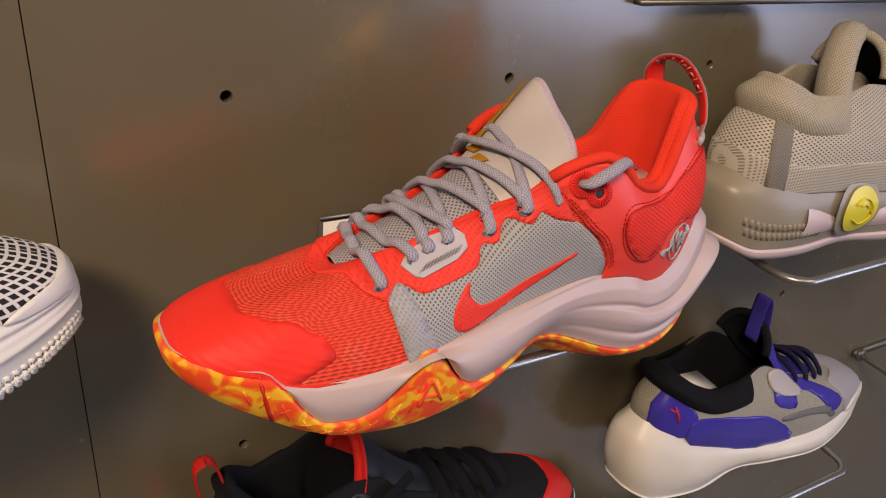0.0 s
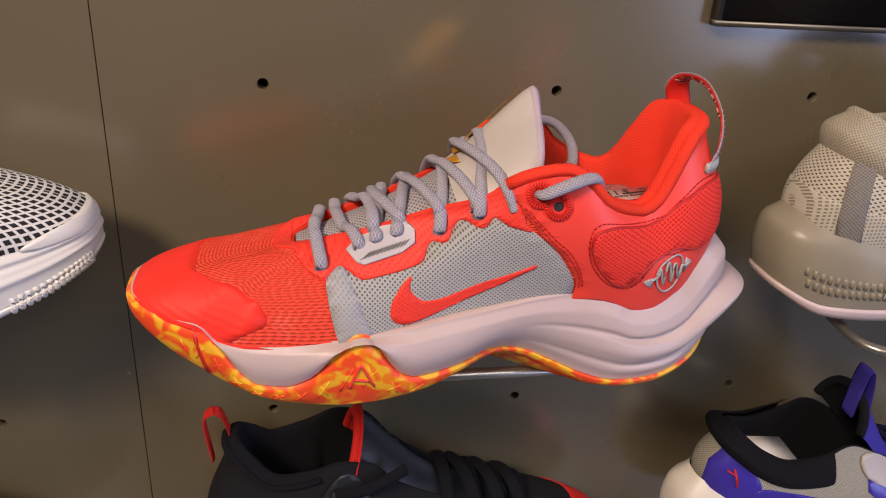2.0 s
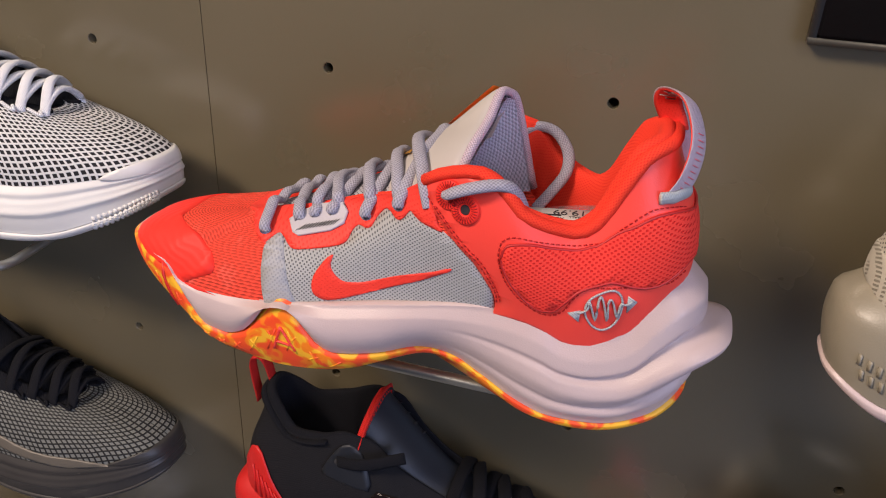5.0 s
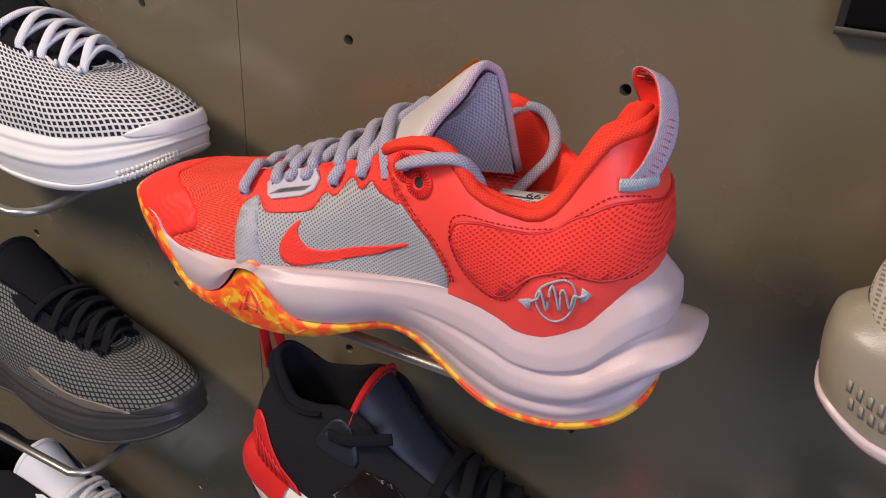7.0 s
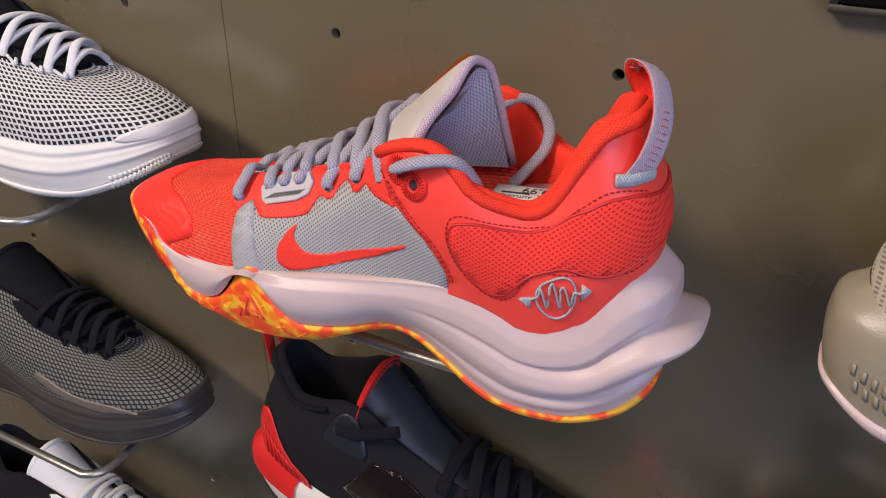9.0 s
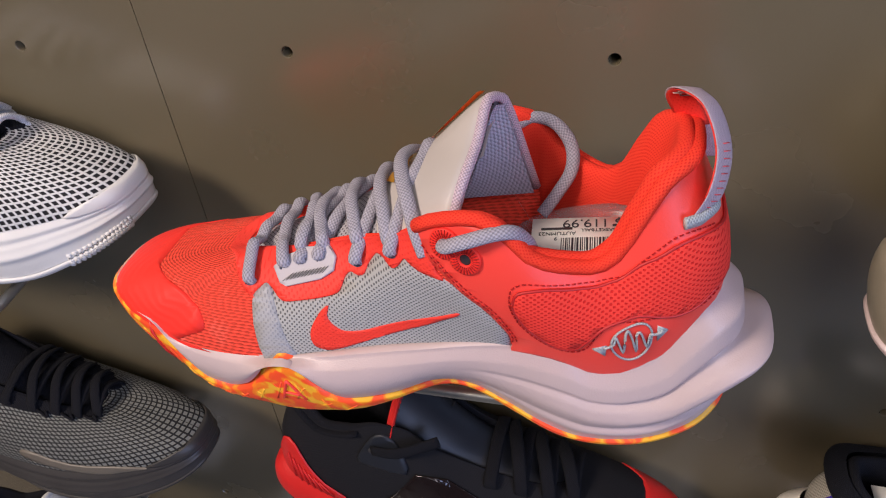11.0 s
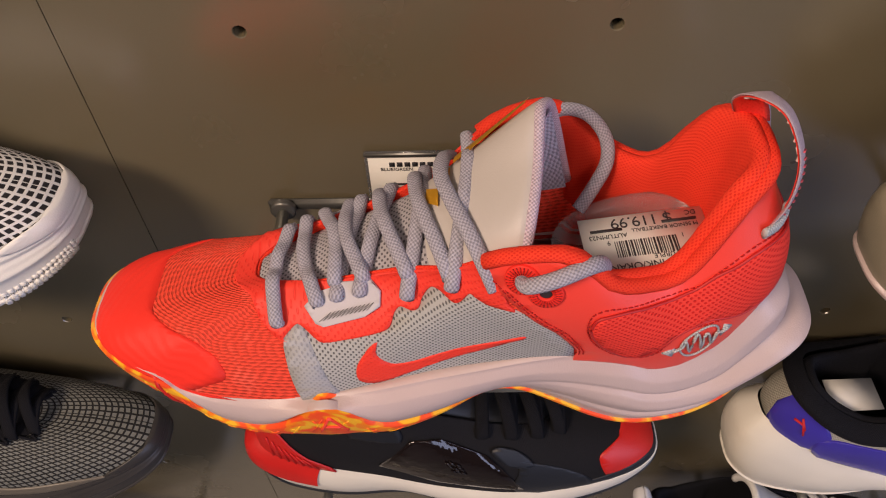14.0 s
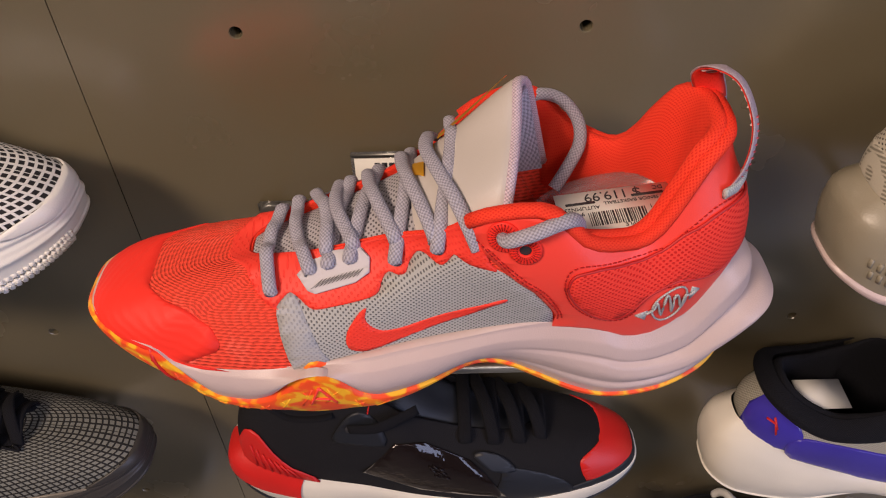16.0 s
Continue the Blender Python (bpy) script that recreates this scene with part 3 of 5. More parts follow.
HERO = Shoe(
    length=0.300, heel_cup=0.291, ridges=hero_ridges, toe_tuck=0.0035, toe0=0.0022, waist=0.011, toe_in=1.0, out_power=0.62,
    half=((0, 0.045), (0.03, 0.0464), (0.06, 0.0470), (0.10, 0.0475), (0.125, 0.0455), (0.156, 0.0415), (0.21, 0.0385), (0.255, 0.0425), (0.302, 0.0425)),
    mid_top=((0, 0.0505), (0.016, 0.0490), (0.024, 0.0462), (0.036, 0.0450), (0.045, 0.0370), (0.067, 0.0375), (0.097, 0.0380), (0.12, 0.0410), (0.143, 0.0445), (0.171, 0.049), (0.2, 0.0535),
             (0.221, 0.055), (0.234, 0.0525), (0.243, 0.0475), (0.254, 0.046), (0.264, 0.0485), (0.272, 0.053), (0.281, 0.066), (0.292, 0.078), (0.302, 0.080)),
    out_top=((0, 0.0500), (0.016, 0.0485), (0.024, 0.0457), (0.037, 0.0440), (0.045, 0.0350), (0.052, 0.0235), (0.062, 0.0150), (0.073, 0.0145), (0.084, 0.0185), (0.094, 0.029), (0.100, 0.0375), (0.106, 0.0415),
             (0.110, 0.0420), (0.114, 0.0400), (0.120, 0.030), (0.127, 0.0210), (0.135, 0.0175), (0.156, 0.0190), (0.178, 0.0225), (0.195, 0.0205), (0.21, 0.0145), (0.225, 0.0075), (0.241, 0.0035),
             (0.263, 0.0030), (0.285, 0.0085), (0.302, 0.022)),
    bottom=((0, 0.040), (0.018, 0.028), (0.034, 0.019), (0.052, 0.009), (0.072, 0.0025), (0.098, 0.0010), (0.123, 0.0025), (0.143, 0.0060), (0.165, 0.0130), (0.185, 0.0165),
            (0.199, 0.0130), (0.215, 0.0050), (0.233, -0.002), (0.262, -0.004), (0.286, 0.001), (0.302, 0.010)),
    opening=(0.078, 0.276),
    opening_z=((0.078, 0.068), (0.09, 0.073), (0.112, 0.081), (0.14, 0.092), (0.166, 0.102), (0.175, 0.110), (0.186, 0.116), (0.2, 0.119), (0.209, 0.116),
               (0.22, 0.104), (0.233, 0.098), (0.243, 0.096), (0.251, 0.101), (0.260, 0.119), (0.267, 0.131), (0.276, 0.135)),
    opening_half=((0.078, 0.0177), (0.1, 0.0197), (0.14, 0.0227), (0.178, 0.0360), (0.2, 0.0403), (0.22, 0.0433), (0.24, 0.0391), (0.279, 0.0363)),
    tuck=((0.03, 1.000), (0.09, 0.965), (0.13, 0.861), (0.16, 0.839), (0.2, 0.885), (0.23, 0.945), (0.27, 0.929)),
    push1=((0.03, -0.0089), (0.09, -0.0118), (0.13, -0.0090), (0.16, -0.0104), (0.2, -0.0043), (0.23, 0.0017), (0.27, 0.0020)),
    push2=((0.03, -0.0159), (0.09, -0.0123), (0.13, -0.0046), (0.16, 0.0004), (0.2, 0.0045), (0.23, 0.0068), (0.27, 0.0072)),
    centre=((0, 0.003), (0.14, 0.004), (0.18, 0.008), (0.2, 0.008), (0.24, 0.006), (0.3, 0.006)))
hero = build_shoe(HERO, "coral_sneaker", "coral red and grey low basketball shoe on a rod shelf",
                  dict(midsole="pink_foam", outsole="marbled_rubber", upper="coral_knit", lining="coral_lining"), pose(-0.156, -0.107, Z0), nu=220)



def sole_ledge(u, v):
    """The foam's rounded top edge, from its wall in to the upper."""
    a, b = HERO.sole(u, 1.0), HERO.upper(u, 0.03, -0.0006)
    return a + (b - a) * v + np.array((0, 0, 0.0009 * math.sin(math.pi * v)))


part("midsole_rim", grid(sole_ledge, 220, 4, True), "pink_foam", hero)

# ---- details of the coral shoe, laid out in its own (u, v) ----


def smooth(points, n=3):
    return [(p[0], p[1]) for p in catmull([(*p, 0) for p in points], n, True)]


def mirror(points):
    return [(-p[0], p[1]) for p in points]


def around(points):
    """Closes a near-side edge with its mirror image round the heel."""
    return list(points) + [(1 - p[0], p[1]) for p in reversed(points)]


TOE_EDGE = ((0.1293, 0.03), (0.1426, 0.105), (0.1495, 0.143), (0.1485, 0.191), (0.1425, 0.247), (0.1326, 0.311), (0.1148, 0.366), (0.0828, 0.417), (0.0422, 0.474))
toe = [(p[0], p[1]) for p in catmull([(*p, 0) for p in TOE_EDGE], 3)]
toe = toe + mirror(toe[::-1]) + [(k * 0.02, 0.0) for k in range(-8, 9)]
part("toe_cap", patch(HERO, toe, 0.0006), "coral_ripple", hero, "coral rippled fused toe overlay")

TOP = ((0.1667, 0.431), (0.165, 0.503), (0.1658, 0.532), (0.176, 0.482), (0.1859, 0.423), (0.1922, 0.399), (0.2011, 0.411), (0.2132, 0.433), (0.2197, 0.462), (0.22, 0.505), (0.2152, 0.602), (0.2152, 0.652), (0.2233, 0.62), (0.2257, 0.643), (0.2216, 0.737), (0.2207, 0.828), (0.2259, 0.814), (0.233, 0.759), (0.244, 0.654), (0.247, 0.662), (0.2472, 0.713), (0.2485, 0.729), (0.2554, 0.667), (0.2637, 0.604), (0.2741, 0.555), (0.2795, 0.539))
LEFT = ((0.1943, 0.038), (0.1879, 0.159), (0.1772, 0.309))
QUARTER = smooth(((0.198, 0.0),) + LEFT + TOP + ((0.2904, 0.458), (0.3004, 0.381), (0.3096, 0.296), (0.3171, 0.208), (0.3218, 0.121)) + ((0.3223, 0), (0.3112, 0), (0.2859, 0), (0.2613, 0), (0.2371, 0), (0.2189, 0), (0.2067, 0)), 2)
for outline in (QUARTER, mirror(QUARTER)):
    part("quarter_panel", patch(HERO, outline, 0.0007), "grey_mesh", hero, "light grey open mesh side panel")
BAND = smooth(((0.198, 0.0),) + LEFT + ((0.1667, 0.431), (0.165, 0.503), (0.1658, 0.532), (0.1725, 0.498), (0.1853, 0.389), (0.1989, 0.246), (0.208, 0.11), (0.2136, 0)), 2)
part("side_band", patch(HERO, BAND, 0.0011), "grey_film", hero, "pale grey fused film band")

LOWEDGE = [(p[0], p[1]) for p in catmull([(*p, 0) for p in ((0.0, 0.90), (0.05, 0.87), (0.09, 0.79)) + ((0.1129, 0.699), (0.1395, 0.558), (0.1598, 0.449), (0.1705, 0.409)) + TOP + ((0.272, 0.62), (0.262, 0.80))], 3)]
stay = LOWEDGE + [(0.255 - 0.015 * k, 1.0) for k in range(35)] + mirror(LOWEDGE[::-1])[:-1]
part("eyestay", patch(HERO, stay, 0.0013, 0.006), "coral_film", hero, "coral scalloped lacing overlay")
PATCH = ((0.1565, 0.667), (0.15, 0.8), (0.156, 0.852), (0.1717, 0.736), (0.1762, 0.729), (0.1538, 0.944), (0.1774, 0.925), (0.1947, 0.774), (0.2044, 0.646), (0.2017, 0.572), (0.1843, 0.505), (0.1775, 0.529))
for outline in (PATCH, mirror(PATCH)):
    part("lace_patch", patch(HERO, outline, 0.0027, 0.0045), "lilac_leather", hero, "pale lilac stitched lace guard")
a, b = ((0.1784, 0.572), (0.1995, 0.649))
zigzag = [(a[0] + (b[0] - a[0]) * k / 22, a[1] + (b[1] - a[1]) * k / 22 + (0.034 if k % 2 else -0.030)) for k in range(23)]
part("stitching", tube([HERO.upper(p[0], p[1], 0.0030) for p in zigzag], 0.00012, sides=4), "grey_film_dark", hero, "dark zigzag stitch line")
part("side_mark", patch(HERO, smooth(((0.2213, 0.368), (0.2242, 0.29), (0.2285, 0.232), (0.2336, 0.183), (0.2382, 0.152), (0.2462, 0.137), (0.2547, 0.145), (0.2651, 0.165), (0.2787, 0.189), (0.2873, 0.211), (0.2949, 0.247), (0.2953, 0.226), (0.2882, 0.184), (0.28, 0.145), (0.2666, 0.109), (0.2541, 0.08), (0.2411, 0.055), (0.2337, 0.047), (0.2288, 0.049), (0.2232, 0.078), (0.2201, 0.129), (0.2185, 0.205), (0.2187, 0.279), (0.2191, 0.341)), 2), 0.0012, 0.006), "coral_film", hero, "coral curved tick-shaped side mark")

edge = [(p[0], p[1]) for p in catmull([(*p, 0) for p in ((0.3233, 0.0),) + ((0.3233, 0.035), (0.3237, 0.099), (0.3205, 0.192), (0.3101, 0.322), (0.2932, 0.449), (0.276, 0.618), (0.2645, 0.727), (0.2492, 0.932)) + ((0.2475, 0.955),)], 3)]
rear = edge + [(0.25 + 0.01 * k, 0.958) for k in range(51)] + [(1 - p[0], p[1]) for p in edge[::-1]] + [(0.68 - 0.012 * k, 0.0) for k in range(1, 30)]
part("heel_panel", patch(HERO, rear, 0.0016), "coral_leather", hero, "smooth coral synthetic heel and collar panel")
part("collar_roll", tube([HERO.upper(0.246 + 0.0106 * k, 0.988, 0.0002) for k in range(49)], 0.0034, 0.0030, 10), "coral_lining", hero, "coral mesh padded collar edge")
POD_TOP = ((0.3176, 0.57), (0.3182, 0.701), (0.3302, 0.8), (0.3477, 0.83), (0.3721, 0.863), (0.3954, 0.792), (0.4185, 0.669), (0.4523, 0.554), (0.489, 0.451))
POD_LOW = ((0.473, 0.144), (0.4518, 0.142), (0.4328, 0.173), (0.4087, 0.321), (0.3901, 0.484), (0.3722, 0.489), (0.3627, 0.346), (0.3563, 0.203), (0.3452, 0.175), (0.332, 0.299), (0.3221, 0.459))
POD = [*POD_TOP, *((1 - p[0], p[1]) for p in POD_TOP[::-1]), *((1 - p[0], p[1]) for p in POD_LOW[::-1]), *POD_LOW]
part("heel_pod", patch(HERO, smooth(POD, 2), 0.0026, 0.010, thick=0.003), "coral_mesh", hero, "padded coral mesh heel pod")
part("pod_piping", tube([HERO.upper(p[0], p[1], 0.0022) for p in smooth(POD, 4)], 0.0007, 0.0007, 6, closed=True), "coral_piping", hero, "dark coral piped pod edge")
for line, dash in ((((0.2556, 0.84), (0.2674, 0.72), (0.2789, 0.614), (0.2956, 0.454), (0.3112, 0.347), (0.3221, 0.198), (0.3246, 0.07)), 0.0026), (((0.2648, 0.76), (0.2724, 0.692), (0.285, 0.574), (0.2992, 0.455), (0.3132, 0.363), (0.3235, 0.203), (0.3272, 0.074)), 0.0026), (((0.3172, 0.511), (0.3144, 0.616), (0.3147, 0.715), (0.3227, 0.814), (0.3477, 0.868), (0.3724, 0.895), (0.3986, 0.784), (0.4354, 0.657), (0.4751, 0.512)), 0.0024), (((0.3172, 0.511), (0.3268, 0.319), (0.3401, 0.168), (0.354, 0.144), (0.3629, 0.258), (0.3679, 0.403), (0.3792, 0.505), (0.4008, 0.359), (0.4228, 0.227), (0.4469, 0.116), (0.4755, 0.096)), 0.0024)):
    part("stitching", seam_line(HERO, line, 0.0018, 0.00030, dash), "coral_thread", hero, "darker coral stitch line")
EYES = ((0.2706, 0.849), (0.2859, 0.754))
for cu, cv in EYES:
    c, n = HERO.upper(cu, cv, 0.0014), HERO.upper(cu, cv, 0.0026) - HERO.upper(cu, cv, 0.0016)
    ring = part("eyelet", disc(c, n, 0.0066, 0.0014, 28, 0.0024), "coral_film", hero, "coral stitched eyelet ring")
    # flat ink disc: the open eyelet's shade as a dark colour
    part("eyelet_hole_disc", disc(c, n, 0.0025, 0.0006), "ink", ring)
    side = Vector(n).orthogonal().normalized()
    for k in range(26):
        d = Matrix.Rotation(2 * math.pi * k / 26, 3, Vector(n)) @ side
        m = Vector(c) + Vector(n).normalized() * 0.0014
        part("eyelet_stitch", tube([m + d * 0.0030, m + d * 0.0044 + Vector(n).normalized() * 0.0003, m + d * 0.0060], 0.00026, sides=4), "coral_thread", ring)

# emblem: a ring, a zigzag and two arrow heads in silver thread
e0, e1, e2, e3, e4, e5, e6 = ((0.3903, 0.268), (0.3778, 0.297), (0.4048, 0.202), (0.3883, 0.421), (0.394, 0.131), (0.3661, 0.261), (0.4159, 0.186))
loop = []
for k in range(25):
    t = 2 * math.pi * k / 24
    loop.append(HERO.upper(e0[0] + (e2[0] - e1[0]) / 2 * math.cos(t), e0[1] + (e3[1] - e4[1]) / 2 * math.sin(t) + (e2[1] - e1[1]) / 2 * math.cos(t), 0.0022))
part("emblem_ring", tube(loop, 0.0005, sides=6), "silver_thread", hero, "silver embroidered ring")
part("emblem_zigzag", tube([HERO.upper(p[0], p[1], 0.0024) for p in catmull([(*p, 0) for p in ((0.3727, 0.275), (0.3785, 0.309), (0.3793, 0.375), (0.3847, 0.21), (0.3856, 0.352), (0.388, 0.382), (0.3931, 0.179), (0.393, 0.303), (0.3956, 0.307), (0.4002, 0.171), (0.4024, 0.239), (0.4064, 0.217), (0.4118, 0.208))], 4)], 0.0007, 0.0005, sides=6), "silver_thread", hero, "silver embroidered zigzag")
for tip, way in ((e5, 1), (e6, -1)):
    tri = [tip, (tip[0] + 0.008 * way, tip[1] + 0.055 - 0.02 * way), (tip[0] + 0.008 * way, tip[1] - 0.045 - 0.02 * way)]
    part("emblem_arrow", patch(HERO, tri, 0.0022, 0.01), "silver_thread", hero, "silver embroidered arrow head")

# tongue: a lopsided arch that leans towards the wall, lofted through four ribs from near (0) to far (1)
RIBS = [[spline([(w, p[c]) for w, p in zip((0, 0.25, 0.5, 0.75, 0.86, 1), rib)]) for c in range(3)] for rib in (
    ((0.082, -0.016, 0.062), (0.080, -0.008, 0.0675), (0.080, 0.003, 0.0695), (0.080, 0.012, 0.0675), (0.081, 0.017, 0.0650), (0.082, 0.021, 0.062)),
    ((0.126, -0.019, 0.076), (0.125, -0.010, 0.0845), (0.125, 0.004, 0.0875), (0.125, 0.016, 0.0855), (0.125, 0.021, 0.0830), (0.126, 0.025, 0.078)),
    ((0.164, -0.027, 0.092), (0.160, -0.015, 0.1015), (0.159, 0.003, 0.1070), (0.160, 0.018, 0.1065), (0.161, 0.026, 0.1010), (0.164, 0.034, 0.082)),
    ((0.186, -0.034, 0.100), (0.190, -0.018, 0.1215), (0.193, 0.001, 0.1310), (0.1945, 0.019, 0.1405), (0.1985, 0.0275, 0.1370), (0.211, 0.0355, 0.088)))]


def tongue(t, w, off=0.0):
    if off:
        e = 0.01
        n = np.cross(tongue(min(t + e, 1), w) - tongue(max(t - e, 0), w), tongue(t, min(w + e, 1)) - tongue(t, max(w - e, 0)))
        return tongue(t, w) + n / np.linalg.norm(n) * off
    rib = [np.array([f(w) for f in r]) for r in RIBS]
    i = min(int(t * 3), 2)
    a, b, c, d = (rib[min(max(i + k, 0), 3)] for k in (-1, 0, 1, 2))
    t = t * 3 - i
    return 0.5 * (2 * b + (c - a) * t + (2 * a - 5 * b + 4 * c - d) * t * t + (3 * b - a - 3 * c + d) * t ** 3)


tg = part("tongue", grid(lambda w, t: tongue(t, w), 44, 42), "tongue_mesh", hero, "grey-lilac airy mesh tongue")
part("tongue_face", grid(lambda w, s: tongue(0.60 + 0.40 * s, 0.01 + 0.83 * w, 0.0004 + 0.0030 * (math.sin(math.pi * min(0.995, 0.07 + 0.925 * s)) * math.sin(math.pi * (0.06 + 0.88 * w))) ** 0.4), 36, 24), "white_leather", tg, "off-white padded leather tongue face")
part("tongue_lining", grid(lambda w, s: tongue(0.40 + 0.60 * s, w, -0.0050 - 0.002 * (1 - s)), 36, 22), "tongue_lining", tg, "lilac-grey woven tongue lining")
part("tongue_piping", tube([tongue(1.0, k / 48, -0.0008) + np.array((0.0004, 0, 0)) for k in range(49)], 0.0021, 0.0024, 8, (1, 0, 0)), "lilac_tape", tg, "white corded tongue edge")
part("tongue_stripe", grid(lambda w, s: tongue(0.72 + 0.25 * s, 0.735 + 0.055 * w + 0.03 * s, 0.0042), 4, 14), "gold_foil", tg, "gold foil stripe")
for t0, w0 in ((0.66, 0.64), (0.62, 0.50)):
    part("tongue_mark", grid(lambda w, s: tongue(t0 + 0.05 * s, w0 + 0.13 * w - 0.05 * s, 0.0040), 8, 5), "gold_foil", tg, "gold foil mark")
part("size_label", grid(lambda w, s: tongue(0.72 + 0.24 * s, 0.50 + 0.22 * w, -0.0088), 8, 8), "paper", tg, "white printed size label")
for k in range(9):
    part("label_print", grid(lambda w, s: tongue(0.745 + 0.021 * k + 0.010 * s, 0.525 + (0.10 + 0.03 * (k % 3)) * w, -0.0093), 4, 1), "ink", tg, "black unreadable print line")

# laces: woven cords from the shown side's holes over the tongue to the far side
BED = np.array([tongue(i / 40, j / 30) for i in range(41) for j in range(31)] + [HERO.upper(side * (0.09 + 0.004 * i), 0.5 + 0.025 * j, 0.0005) for side in (1, -1) for i in range(44) for j in range(21)])


def bed_height(x, y):
    return BED[np.argmin((BED[:, 0] - x) ** 2 + (BED[:, 1] - y) ** 2), 2]


def far_at(x, v=0.955):
    """On the far side's lacing edge at this distance from the toe."""
    u = min((abs(HERO.upper(-0.08 - 0.001 * k, v)[0] - x), -0.08 - 0.001 * k) for k in range(180))[1]
    return HERO.upper(u, v, 0.002)


def lace(p, q, lift=0.004, bow=0.0, under=False):
    """A cord from p (near) to q (far) that lies on the tongue, bowed towards the toe; under: its near end goes below the edge."""
    pts = [p + np.array((0, 0.003, -0.006)) if under else p + np.array((0.0, 0.001, -0.0025)), p + np.array((0, -0.0010, 0.0024))]
    for k in (0.17, 0.34, 0.5, 0.66, 0.83):
        m = p + (q - p) * k
        m[0] += bow * math.sin(math.pi * k)
        m[2] = max(m[2] + lift * 0.4, bed_height(m[0], m[1]) + lift)
        pts.append(m)
    pts += [q + np.array((0, 0.0005, 0.0022)), q + np.array((0, 0.004, -0.003))]
    return part("lace", tube(catmull(pts, 6), 0.0030, 0.0019, 12, (0, -0.45, 0.9)), "grey_lace", hero, "grey woven flat-round lace")


HOLES = ((0.1521, 0.547), (0.1618, 0.696), (0.1709, 0.732), (0.1823, 0.768), (0.2128, 0.75), (0.2332, 0.85))
near = [HERO.upper(u, v, 0.002) for u, v in HOLES]
edge_near = [HERO.upper(u, v, 0.001) for u, v in ((0.150, 0.93), (0.170, 0.95), (0.200, 0.95), (0.226, 0.95))]
for p, x, lift, bow, under in ((near[0], 0.0925, 0.0045, -0.003, False), (near[1], 0.100, 0.0032, -0.003, False), (near[2], 0.124, 0.0032, 0.0, False),
                               (near[3], 0.137, 0.0032, 0.0, False), (near[4], 0.152, 0.0034, 0.002, False), (near[5], 0.170, 0.0040, 0.003, False),
                               (edge_near[0], 0.108, 0.0062, 0.003, True), (edge_near[1], 0.119, 0.0066, -0.004, True), (edge_near[2], 0.132, 0.0066, -0.003, True),
                               (edge_near[3], 0.1475, 0.0070, -0.004, True)):
    lace(p, far_at(x), lift, bow, under)
cross = [far_at(0.164), tongue(0.69, 0.80, 0.0062), tongue(0.70, 0.62, 0.0075), tongue(0.735, 0.42, 0.0070), tongue(0.79, 0.24, 0.0062), tongue(0.83, 0.10, 0.0050), tongue(0.85, 0.0, 0.001)]
part("lace", tube(catmull(cross, 8), 0.0031, 0.0019, 12, (0, -0.3, 0.95)), "grey_lace", hero, "grey woven flat-round lace")
ey = HERO.upper(*EYES[0], 0.003)
near_end = [HERO.upper(*EYES[0], -0.002), ey + np.array((0.001, -0.003, 0.0015)), ey + np.array((0.010, -0.0045, 0.006)), ey + np.array((0.021, -0.001, 0.0082)),
            ey + np.array((0.0275, 0.003, 0.0060)), ey + np.array((0.031, 0.008, -0.002)), ey + np.array((0.032, 0.013, -0.014))]
part("lace", tube(catmull(near_end, 8), 0.0031, 0.0022, 12, (0, -0.45, 0.9)), "grey_lace", hero, "grey woven lace end tucked into the collar")
far_end = [np.array(p) for p in ((0.200, 0.046, 0.112), (0.209, 0.047, 0.1165), (0.219, 0.045, 0.1150), (0.2265, 0.040, 0.1075), (0.2275, 0.0335, 0.099), (0.222, 0.027, 0.090), (0.216, 0.022, 0.082))]
part("lace", tube(catmull(far_end, 8), 0.0030, 0.0021, 12, (0, -0.45, 0.9)), "grey_lace", hero, "grey woven lace end tucked into the collar")

# heel pull loop: a ribbon over the heel, lilac outside and patterned inside
HUB = np.array((0.271, 0.002, 0.132))
lp = catmull([(0.2775, -0.0155, 0.110), (0.284, -0.012, 0.122), (0.2855, -0.005, 0.136), (0.280, 0.004, 0.1485), (0.272, 0.011, 0.1515), (0.270, 0.0165, 0.146), (0.275, 0.020, 0.134), (0.279, 0.020, 0.118)], 7)
away = [tuple((p - HUB) * np.array((1, 1, 0.9))) for p in lp]
loop_ob = part("pull_loop", tube(lp, 0.0064, 0.0006, 12, away), "lilac_tape", hero, "lilac woven heel pull loop")
inner = [p - np.array(n) / np.linalg.norm(n) * 0.0008 for p, n in zip(lp, away)]
part("loop_lining", tube(inner[6:44], 0.0060, 0.0003, 8, away[6:44]), "coral_film", loop_ob, "coral inner face of the loop")


def on_ribbon(s, c, lift):
    """s along the loop in points, c across in metres."""
    i = min(int(s), len(lp) - 2)
    d = lp[i + 1] - lp[i]
    d /= np.linalg.norm(d)
    n = np.array(away[i])
    n -= d * (n @ d)
    n /= np.linalg.norm(n)
    return lp[i] + (lp[i + 1] - lp[i]) * (s - i) + np.cross(d, n) * c + n * lift


for k in range(7):
    s0 = 14 + 3.0 * k
    key = [on_ribbon(s0 + a, c, -0.0013) for a, c in ((0, -0.004), (0, 0.003), (1.7, 0.003), (1.7, -0.001), (0.8, -0.001))]
    part("loop_pattern", tube(key, 0.0006, 0.0002, 4), "pale_pink", loop_ob, "pale key-pattern weave")
